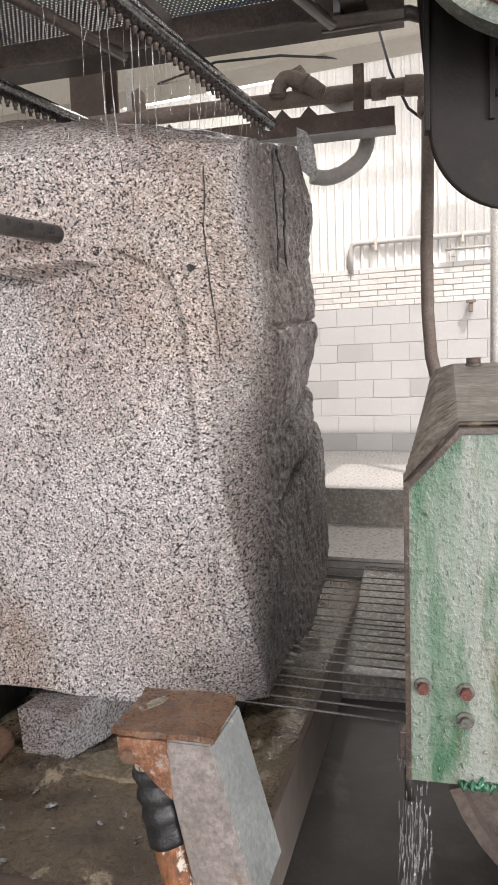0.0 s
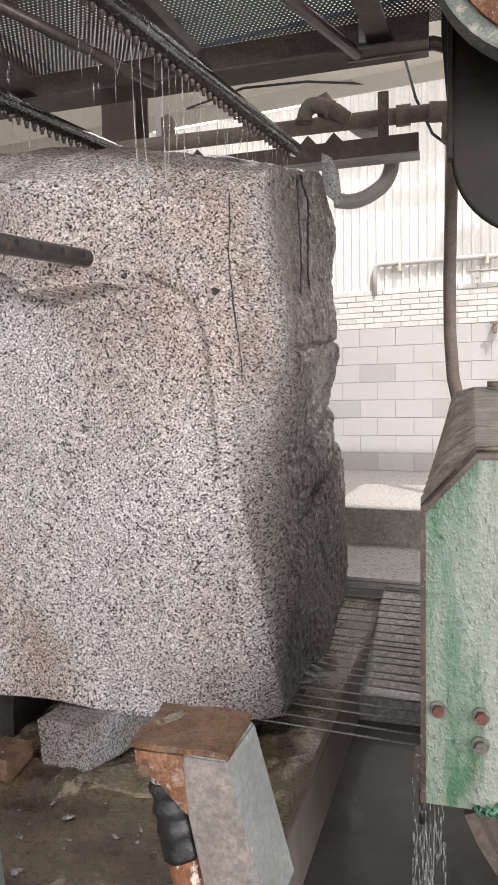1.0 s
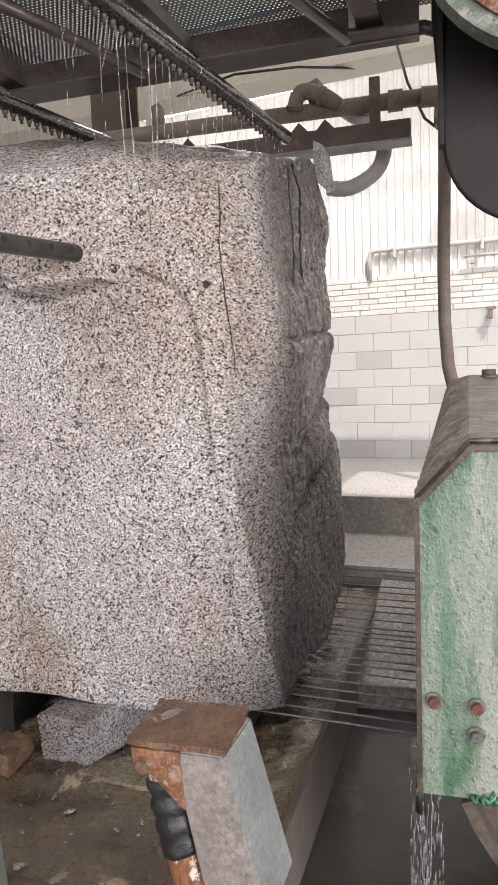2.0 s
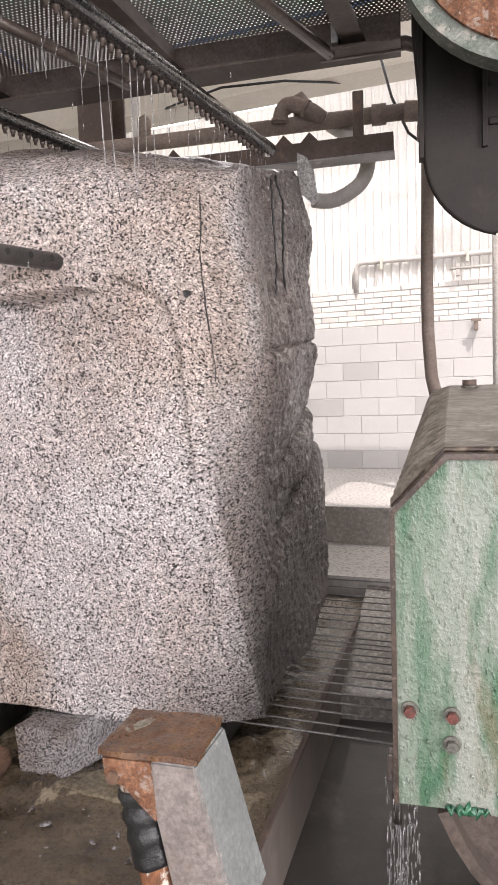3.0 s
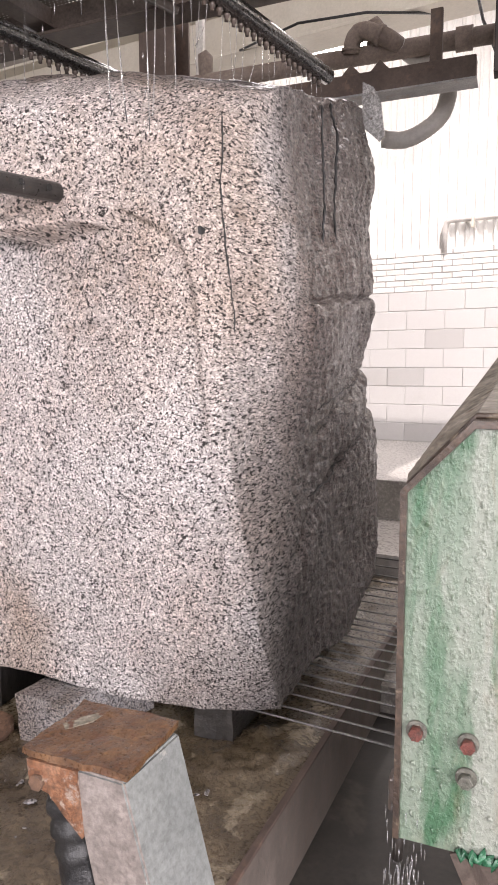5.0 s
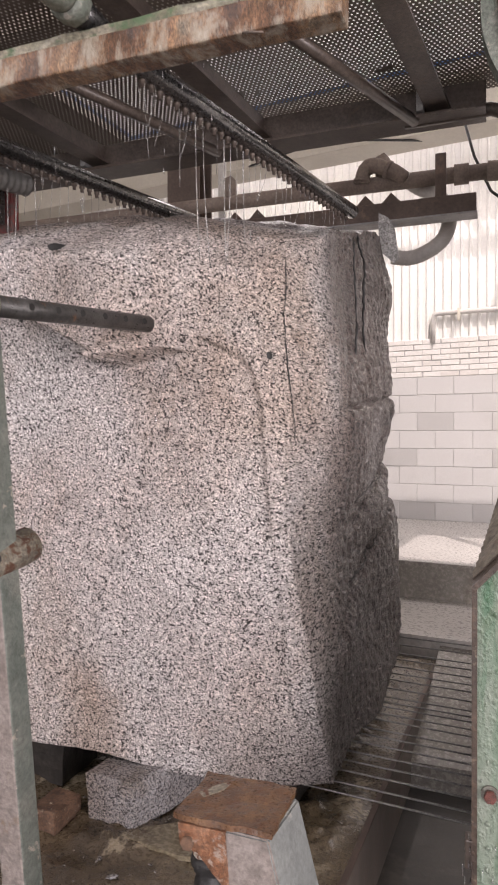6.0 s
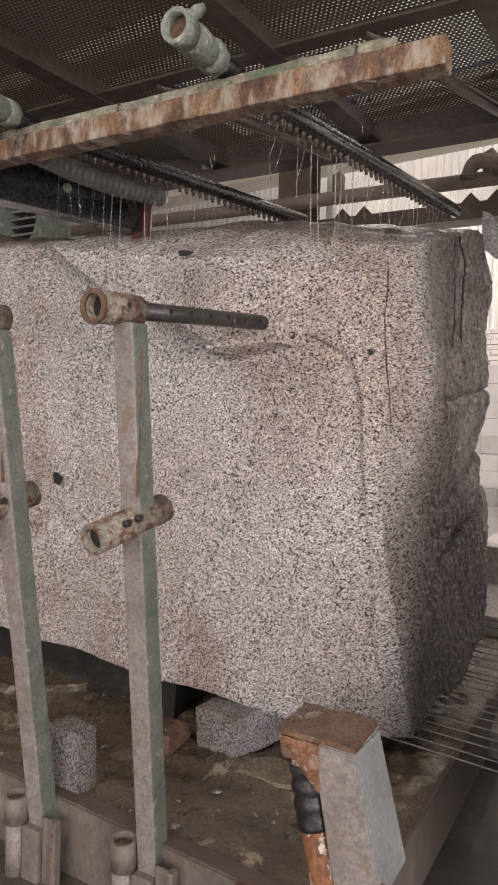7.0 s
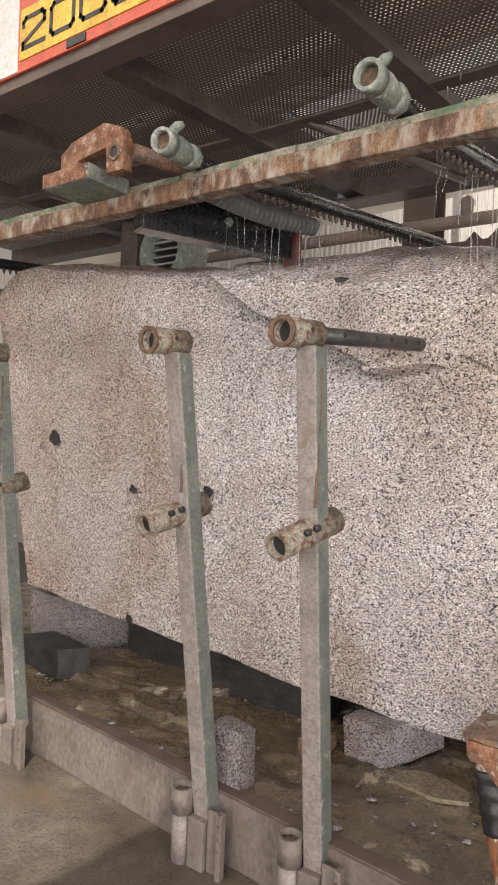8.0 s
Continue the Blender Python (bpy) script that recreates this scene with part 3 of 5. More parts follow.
def masonry_wall():
    core = thing("wall_back", AXES @ Vector((0, 7.6, 0.6)), "grey concrete block wall topped with courses of whitewashed brick", "", "", "structure")
    rnd = random.Random(3)
    me = mesh_of("block", box(B(), (-0.1972, 0.012, 0.0025), (0.1972, 0.1, 0.1975), 0.004), CMU)
    for r in range(8):
        for k in range(22):
            x = -4.76 + 0.4 * k + (0.2 if r % 2 else 0.0)
            ob = new("block", me)
            ob.parent = core
            ob.matrix_parent_inverse = core.matrix_basis.inverted()
            ob.matrix_basis = AXES @ pose(x, 7.60 + rnd.uniform(-0.003, 0.003), 0.6 + 0.2 * r, 0, 0, 0)
    mb = mesh_of("brick", box(B(), (-0.096, 0, 0.004), (0.096, 0.08, 0.057), 0.004), WHITE_BRICK)
    for r in range(7):
        for k in range(38):
            x = -4.2 + 0.2 * k + (0.1 if r % 2 else 0.0) + rnd.uniform(-0.006, 0.006)
            ob = new("brick", mb)
            ob.parent = core
            ob.matrix_parent_inverse = core.matrix_basis.inverted()
            ob.matrix_basis = AXES @ pose(x, 7.611 + rnd.uniform(-0.004, 0.004), 2.2 + 0.061 * r, rnd.uniform(-1, 1), rnd.uniform(-0.8, 0.8), 0)


def hall_things():
    # conduit on the back wall
    t = thing("wall_conduit", AXES @ Vector((-0.6, 7.55, 2.6)), "pale grey conduit bent along the back wall above the bricks", "pipe")
    pts = [(-0.585, 7.61, 2.58), (-0.585, 7.61, 2.82), (-0.57, 7.61, 2.88), (-0.52, 7.61, 2.90), (4.0, 7.61, 2.86)]
    part("pipe", sweep(B(), [AXES @ Vector(p) for p in pts], 0.028, 10), GREY_HOSE, t)
    for x in (-0.3, 0.6, 1.6):
        part("pipe_clip", box(B(), (x - 0.012, 7.53, 2.80), (x + 0.012, 7.6, 2.93), 0.003, AXES), CREAM, t)
    t = thing("hose_rack", AXES @ Vector((0.5, 7.55, 2.66)), "short grey bar on brackets above the brick courses", "rack")
    part("bar", sweep(B(), [AXES @ Vector((0.42, 7.54, 2.735)), AXES @ Vector((1.5, 7.54, 2.735))], 0.014, 8), GREY_HOSE, t)
    for x in (0.5, 1.3):
        part("bracket", box(B(), (x - 0.02, 7.53, 2.66), (x + 0.02, 7.6, 2.78), 0.003, AXES), GREY_HOSE, t)
    solo("tap", box(box(B(), (0.66, 7.5, 2.08), (0.70, 7.6, 2.2), 0.006, AXES), (0.63, 7.49, 2.17), (0.73, 7.52, 2.2), 0.004, AXES), DUST_PIPE, "small brown tap fixed on the block wall", "tap")
    # cream crane beam under the roof
    t = thing("crane_beam", AXES @ Vector((0, 5.55, 3.85)), "cream-painted steel crane beam running under the roof", "beam")
    part("lower_flange", box(B(), (-8.8, 5.40, 3.93), (6.9, 5.70, 3.955), 0.004, AXES), CREAM, t)
    part("web", box(B(), (-8.8, 5.535, 3.955), (6.9, 5.565, 4.31), 0, AXES), CREAM, t)
    part("upper_flange", box(B(), (-8.8, 5.40, 4.31), (6.9, 5.70, 4.335), 0.004, AXES), CREAM, t)
    # steel truss behind it, and lamps
    t = thing("roof_truss", AXES @ Vector((0, 7.0, 4.4)), "dusty steel truss under the roof sheets", "truss")
    part("chord", box(B(), (-8.8, 7.05, 4.72), (6.9, 7.12, 4.79), 0, AXES), CREAM, t)
    for k in range(14):
        x = -7 + k * 0.95
        a, b = AXES @ Vector((x, 7.08, 4.75)), AXES @ Vector((x + (0.47 if k % 2 else -0.47), 7.08, 5.18))
        part("brace", sweep(B(), [a, b], 0.022, 6), CREAM, t)
    for x in (-2.55, -1.55, 1.1):
        t = thing("tube_lamp", AXES @ Vector((x, 6.9, 4.5)), "bright white tube lamp hung under the roof", "lamp", "tube lamps under the roof")
        part("housing", box(B(), (x - 0.42, 6.83, 4.52), (x + 0.42, 6.99, 4.58), 0.005, AXES), CREAM, t)
        part("tube", box(B(), (x - 0.40, 6.86, 4.46), (x + 0.40, 6.96, 4.517), 0.02, AXES), LAMP, t, "glowing white tube")
    # white post
    t = thing("white_post", (1.42, 5.0, 0), "slim white steel post standing on the floor", "post")
    part("shaft", sweep(B(), [(1.42, 5.0, 0.0), (1.42, 5.0, 3.4)], 0.05, 14), SIGN_WHITE, t)
    part("foot_plate", box(B(), (1.32, 4.9, 0.0), (1.52, 5.1, 0.015), 0.002), SIGN_WHITE, t)


hall_things()


# ---- the granite block ----
LEDGE_X = (-2.9, -1.9, -1.55, -1.26, -1.02, -0.80, -0.59, -0.45, -0.36, -0.27, -0.18, -0.10, -0.03, 0.045, 0.085, 0.115, 0.15, 0.21)
LEDGE_Z = (3.1, 2.75, 2.48, 2.26, 2.08, 1.99, 1.90, 1.83, 1.80, 1.82, 1.84, 1.875, 1.84, 1.797, 1.74, 1.60, 1.25, 0.6)


def front_y(x, z, along=None):
    """The front of the block: a recessed split face under a scalloped ledge."""
    y = 2.045 + 0.065 * (x + 0.35) - 0.03 * (z - 1.0)
    along = x if along is None else along
    zl = float(np.interp(along, LEDGE_X, LEDGE_Z)) + 0.010 * noise.noise((along * 9, 0, 3.3)) + 0.004 * noise.noise((along * 40, 0, 1.3))
    sharp = 0.010 + 0.02 * abs(noise.noise((x * 4, 1.0, 7.0))) + 0.06 * smooth((x - 0.08) / 0.1)
    depth = 0.115 + 0.075 * math.exp(-((along + 0.42) / 0.16) ** 2)
    depth *= (0.25 + 0.75 * smooth((0.10 - x) / 0.22)) * smooth((0.28 - x) / 0.10)
    over = smooth((zl - z) / sharp + 0.5)
    y += depth * (over - 1.0) * math.exp(-max(0.0, z - zl) * 0.9)
    y += 0.9 * max(0.0, x + 0.02) ** 2
    if z < 0.62:
        y += 0.10 * smooth((0.62 - z) / 0.4) * smooth((x + 0.4) / 0.6)
    y += 0.0035 * noise.noise((x * 52, z * 52, 1.0))
    y += 0.016 * noise.noise((x * 2.1, z * 2.1, 0.5)) + 0.008 * noise.noise((x * 7, z * 7, 2.5)) + 0.0035 * noise.noise((x * 26, z * 26, 4.0))
    return y


END_Y = (1.90, 1.95, 2.00, 2.05, 2.10, 2.15, 2.20, 2.30, 2.60, 3.0, 3.35)
END_X = (0.015, 0.055, 0.098, 0.135, 0.168, 0.195, 0.214, 0.234, 0.262, 0.297, 0.328)
BELLY_Y, BELLY = (2.05, 2.3, 2.6, 3.35), (0.145, 0.055, 0.025, -0.005)


def end_x(y, z):
    """The wet sawn end: grooved from top to bottom, stepped by three cracks."""
    x = float(np.interp(y, END_Y, END_X))
    x += max(0.0, 1.40 - z) * float(np.interp(y, BELLY_Y, BELLY))
    wet = 0.4 + 0.6 * smooth((y - 2.15) / 0.25)
    x += wet * (0.007 * noise.noise((y * 24, z * 44, 5)) + 0.007 * noise.noise((y * 34, z * 12, 3)) + 0.006 * noise.noise((y * 7, z * 6, 8)))
    x += 0.02 * noise.noise((y * 2.2, z * 2.2, 9.0))
    x -= 0.065 * smooth((z - 2.24) / 0.24) * smooth((y - 2.6) / 0.6)
    # cracks that rise towards the back
    for z0, y0, rise, w in ((1.655, 2.60, 0.10, 0.009), (1.17, 2.72, 0.38, 0.008), (0.80, 2.45, 0.50, 0.012)):
        if y > y0 - 0.1:
            zc = z0 + rise * (y - y0) + 0.02 * noise.noise((y * 8, z0, 0))
            k = smooth((y - y0 + 0.1) / 0.2)
            x -= k * 0.022 * math.exp(-((z - zc) / w) ** 2)
            x += k * 0.018 * smooth((zc - z) / 0.05)
    return x


def granite_block():
    back, left = 3.36, -2.61
    nx, ny, nz = 340, 190, 280

    def at(a, b, c):
        x0 = left + (0.24 - left) * a
        y0 = 2.0 + (back - 2.0) * b ** 1.15
        zb = 0.332 - 0.088 * min(0.0, x0) + 0.02 * noise.noise((x0 * 3, y0 * 3, 0)) + 0.05 * smooth((-0.3 - x0) / 0.3) * smooth((0.35 - b ** 1.15) / 0.2) * 0.2
        zt = 2.085 - 0.15 * (x0 - 0.15) + (0.22 + 0.24 * smooth((x0 + 1.6) / 1.4)) * (1 - math.exp(-max(0.0, y0 - 1.97) / 0.55)) + 0.02 * noise.noise((x0 * 3, y0 * 4, 9)) + 0.02 * noise.noise((x0 * 9, y0 * 9, 9))
        zb += 0.14 * smooth((b ** 1.15 - 0.6) / 0.4) * smooth((x0 + 0.3) / 0.5)
        zt += 0.04 * smooth((b ** 1.15 - 0.6) / 0.3) * smooth((x0 + 0.3) / 0.5) - 0.30 * smooth((-2.15 - x0) / 0.6) ** 2
        z = zb + (zt - zb) * c
        yf = front_y(x0, z, left - 0.19 * (z - 0.5) * (1 - a) + (end_x(front_y(x0, z), z) - left) * a)
        y = yf + (back - yf) * b ** 1.15
        xr = end_x(y, z)
        x = left + 0.06 * noise.noise((y * 2, z * 2, 1)) - 0.19 * (z - 0.5) * (1 - a) + (xr - left) * a
        return Vector((x, y, z))

    verts, index, faces = [], {}, []

    def vid(i, j, k):
        key = (i, j, k)
        if key not in index:
            index[key] = len(verts)
            verts.append(at(i / nx, j / ny, k / nz))
        return index[key]

    for k in range(nz):
        for i in range(nx):
            faces.append((vid(i, 0, k), vid(i + 1, 0, k), vid(i + 1, 0, k + 1), vid(i, 0, k + 1)))
            faces.append((vid(i, ny, k), vid(i, ny, k + 1), vid(i + 1, ny, k + 1), vid(i + 1, ny, k)))
        for j in range(ny):
            faces.append((vid(nx, j, k), vid(nx, j + 1, k), vid(nx, j + 1, k + 1), vid(nx, j, k + 1)))
            faces.append((vid(0, j, k), vid(0, j, k + 1), vid(0, j + 1, k + 1), vid(0, j + 1, k)))
    for j in range(ny):
        for i in range(nx):
            faces.append((vid(i, j, 0), vid(i, j + 1, 0), vid(i + 1, j + 1, 0), vid(i + 1, j, 0)))
            faces.append((vid(i, j, nz), vid(i + 1, j, nz), vid(i + 1, j + 1, nz), vid(i, j + 1, nz)))
    me = bpy.data.meshes.new("granite_block")
    me.from_pydata([v - Vector((-1.2, 2.9, 0.32)) for v in verts], [], faces)
    me.update()
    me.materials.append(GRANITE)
    me.polygons.foreach_set("use_smooth", [True] * len(faces))
    ob = new("granite_block", me)
    ob.matrix_basis = Matrix.Translation((-1.2, 2.9, 0.32))
    tagged(ob, "rough pinkish-grey granite block with a dark wet sawn end", "stone block")
    # drilled holes, their shade painted as flat black discs, and dark chips in the face
    for x, z, r in ((-2.40, 1.465, 0.045), (-1.79, 1.217, 0.025), (-1.30, 1.243, 0.030), (-1.80, 0.525, 0.024), (-0.565, 2.185, 0.035), (0.142, 1.806, 0.012), (-0.70, 1.95, 0.012)):
        bm = B()
        y = front_y(x, z)
        ring = [bm.verts.new((x + r * (1 + 0.25 * math.sin(3 * t + x * 9)) * math.cos(t), y - 0.009, z + r * (0.32 if r > 0.03 and z > 2 else 1.0) * (1 + 0.2 * math.cos(2 * t + z)) * math.sin(t))) for t in (2 * math.pi * k / 14 for k in range(14))]
        mid = bm.verts.new((x, y - 0.007, z))
        for k in range(14):
            bm.faces.new((ring[k], ring[(k + 1) % 14], mid))
        part("drill_hole_shade", bm, SIGN_HOLE_BLACK, ob, "flat black disc painted for a shaded hollow in the stone face")
    # open cracks in the sawn end, their shade drawn as black strips: a long one near the edge, one from the top, and
    # the stepped ones
    for name, line, r in (("hairline_crack", ((2.115, 2.14), (2.12, 2.02), (2.115, 1.94), (2.125, 1.82), (2.135, 1.72), (2.14, 1.63), (2.145, 1.52)), 0.0045),
                          ("upright_crack", ((2.97, 2.45), (2.955, 2.26), (2.935, 2.09), (2.90, 1.84), (2.86, 1.67)), 0.010),
                          ("upright_crack", ((2.80, 2.38), (2.80, 2.10), (2.785, 1.86), (2.77, 1.70)), 0.008),
                          ("step_crack", ((2.50, 1.640), (2.62, 1.646), (2.81, 1.668), (3.12, 1.712), (3.33, 1.72)), 0.007),
                          ("step_crack", ((2.70, 1.268), (2.9, 1.31), (3.2, 1.37)), 0.005),
                          ("step_crack", ((2.61, 0.955), (2.85, 1.01), (2.98, 1.05), (3.10, 1.12)), 0.006)):
        pts, rs = [], []
        n = 40
        ys, zs = [p[0] for p in line], [p[1] for p in line]
        for k in range(n + 1):
            f = k / n * (len(line) - 1)
            y = float(np.interp(f, range(len(line)), ys)) + 0.006 * noise.noise((k * 0.31, ys[0], zs[0]))
            z = float(np.interp(f, range(len(line)), zs)) + 0.006 * noise.noise((k * 0.37, zs[0], ys[0]))
            pts.append((end_x(y, z) - r * 0.1, y, z))
            rs.append(r * (0.35 + 0.9 * abs(noise.noise((k * 0.45, zs[0] * 7, 2)))) * (0.3 if k in (0, n) else 1.0))
        part(name, sweep(B(), pts, rs, 6), SIGN_HOLE_BLACK, ob, "black strip painted for the shade in an open crack")


granite_block()


# ---- trolley and what lies on it ----
TR = pose(0.375, 1.36, 0, 0, 0, -3.2)


def trolley():
    t = thing("trolley", (-1.5, 2.7, 0), "low slurry-covered trolley with a concrete deck and steel side plates", "trolley")
    bm = B()
    nx, ny = 260, 160
    grid = []
    for j in range(ny + 1):
        for i in range(nx + 1):
            x, y = -4.4 + 4.4 * i / nx, 2.74 * j / ny
            edge = min(-x, y, 2.74 - y)
            z = 0.198 + (0.014 * noise.noise((x * 3, y * 3, 0)) + 0.012 * noise.noise((x * 9, y * 9, 1)) + 0.006 * noise.noise((x * 25, y * 25, 2))) * smooth(edge / 0.15)
            lump = smooth(noise.noise((x * 2.6, y * 2.6, 11)) * 3 - 0.2)
            z += smooth(edge / 0.1) * lump * (0.012 + 0.02 * abs(noise.noise((x * 17, y * 17, 4))) + 0.012 * noise.noise((x * 38, y * 38, 4)))
            if -2.9 < x < -1.7 and y > 0.25:
                z += 0.035 * smooth(noise.noise((x * 2.5, y * 4, 7)) * 3)
            grid.append(bm.verts.new(TR @ Vector((x, y, z))))
    for j in range(ny):
        for i in range(nx):
            a = j * (nx + 1) + i
            bm.faces.new((grid[a], grid[a + 1], grid[a + nx + 2], grid[a + nx + 1])).smooth = True
    part("deck", bm, MUD, t, "muddy wet deck strewn with chips")
    part("core", box(B(), (-4.4, 0.02, -0.07), (-0.02, 2.72, 0.165), 0, TR), SIDE, t)
    part("front_plate", box(B(), (-4.4, -0.012, -0.07), (0.0, 0.014, 0.205), 0.003, TR), SIDE, t, "slurry-stained grey side plate")
    part("end_plate", box(B(), (-0.014, 0.015, -0.07), (0.008, 2.74, 0.2), 0.003, TR), SIDE, t)
    part("edge_angle", box(box(B(), (-4.4, -0.016, 0.196), (0.0, 0.05, 0.208), 0.003, TR), (-0.012, 0.05, 0.194), (0.01, 2.74, 0.206), 0.003, TR), BROWN_STEEL, t, "rusty edge angle")
    out = [(-0.32, 1.90), (-0.29, 1.96), (-0.24, 1.99), (-0.19, 2.03), (-0.08, 2.03), (0.02, 1.99), (0.03, 1.92), (-0.05, 1.875), (-0.11, 1.865), (-0.17, 1.875), (-0.25, 1.885)]
    part("silt_patch", prism(B(), [(x + 0.012 * noise.noise((x * 30, y * 30, 0)), y) for x, y in out], "z", 0.20, 0.2165), SILT, t, "smooth tan silt left by a puddle")
    # deck debris: chips of stone
    rnd = random.Random(5)
    bm = B()
    for k in range(260):
        x, y = rnd.uniform(-3.6, -0.2), rnd.uniform(0.05, 0.75)
        r = rnd.choice((0.003, 0.004, 0.004, 0.005, 0.006, 0.008, 0.013)) * rnd.uniform(0.6, 1.2)
        m = TR @ pose(x, y, 0.205 + r * 0.1, rnd.uniform(-20, 20), rnd.uniform(-20, 20), rnd.uniform(0, 360)) @ Matrix.Diagonal((r * 1.5, r, r * 0.45, 1))
        vs = bmesh.ops.create_icosphere(bm, subdivisions=1, radius=1.0, matrix=m)["verts"]
        for v in vs:
            v.co += noise.noise_vector(v.co * 60) * r * 0.5
    tagged(part("stone_grit", bm, GRANITE_CHIP, t, "scattered pale stone chips"), "", "", "", "stuff")


trolley()


def stone(name, corners, z0, z1, mat, label, category, seed, cuts=6, amount=0.02):
    """A rough stone: a four-cornered footprint raised from z0 to z1 and broken on its faces."""
    bm = B()
    lo = [bm.verts.new((x, y, z0)) for x, y in corners]
    hi = [bm.verts.new((x, y, z1)) for x, y in corners]
    bm.faces.new(list(reversed(lo)))
    bm.faces.new(hi)
    for i in range(4):
        bm.faces.new((lo[i], lo[(i + 1) % 4], hi[(i + 1) % 4], hi[i]))
    bmesh.ops.subdivide_edges(bm, edges=bm.edges[:], cuts=cuts, use_grid_fill=True)
    for v in bm.verts:
        n = noise.noise_vector(v.co * 7 + Vector((seed, 0, 0))) * amount + noise.noise_vector(v.co * 23 + Vector((seed, 5, 0))) * amount * 0.4
        v.co += Vector((n.x, n.y, n.z * (0.2 if v.co.z < z0 + 0.005 else 0.7)))
    return solo(name, bm, mat, label, category)


stone("granite_chock", ((-0.50, 1.955), (-0.31, 1.945), (-0.20, 2.30), (-0.44, 2.34)), 0.205, 0.37, GRANITE_CHIP, "broken grey granite chock wedged under the block", "stone", 1.0, amount=0.012)
stone("dark_under_block", ((-2.0, 2.16), (-0.72, 2.12), (-0.72, 2.36), (-2.0, 2.42)), 0.20, 0.425, WOOD_DARK, "long soaked dark timber packer under the block", "timber", 2.0, amount=0.008)
stone("granite_chock", ((-2.72, 2.02), (-2.36, 2.0), (-2.10, 2.35), (-2.55, 2.5)), 0.205, 0.51, GRANITE_CHIP, "flat grey granite chock under the far end of the block", "stone", 3.0, amount=0.015)
stone("timber_block", ((-2.42, 1.70), (-2.05, 1.70), (-1.96, 1.84), (-2.34, 1.90)), 0.205, 0.36, WOOD_DARK, "short black timber block lying on the trolley deck", "timber", 4.0, amount=0.006)
stone("granite_offcut", ((-0.81, 1.46), (-0.67, 1.45), (-0.66, 1.53), (-0.80, 1.55)), 0.195, 0.42, GRANITE_CHIP, "small dark granite offcut standing on end by a stake", "stone", 5.0, amount=0.008)
# dark block added where only shadow lies beneath the corner
stone("dark_under_block", ((0.02, 2.20), (0.16, 2.2), (0.18, 2.6), (-0.05, 2.6)), 0.205, 0.33, WOOD_DARK, "dark block added for the shadow under the corner of the block", "timber", 6.0, amount=0.01)
stone("dark_rubble", ((-0.66, 1.86), (-0.56, 1.84), (-0.55, 1.98), (-0.66, 2.0)), 0.20, 0.27, RUST, "rusty lump lying on the trolley deck", "rubble", 7.0, amount=0.015)
stone("mud_mound", ((-2.3, 1.85), (-1.55, 1.80), (-1.25, 2.15), (-2.1, 2.2)), 0.19, 0.25, MUD, "low heap of caked mud under the block", "mud", 8.0, 12, 0.03)


def fronted(bm):
    """Slurry coats the faces turned to the front."""
    bmesh.ops.recalc_face_normals(bm, faces=bm.faces[:])
    for f in bm.faces:
        f.material_index = 1 if f.normal.y < -0.6 else 0
    return bm


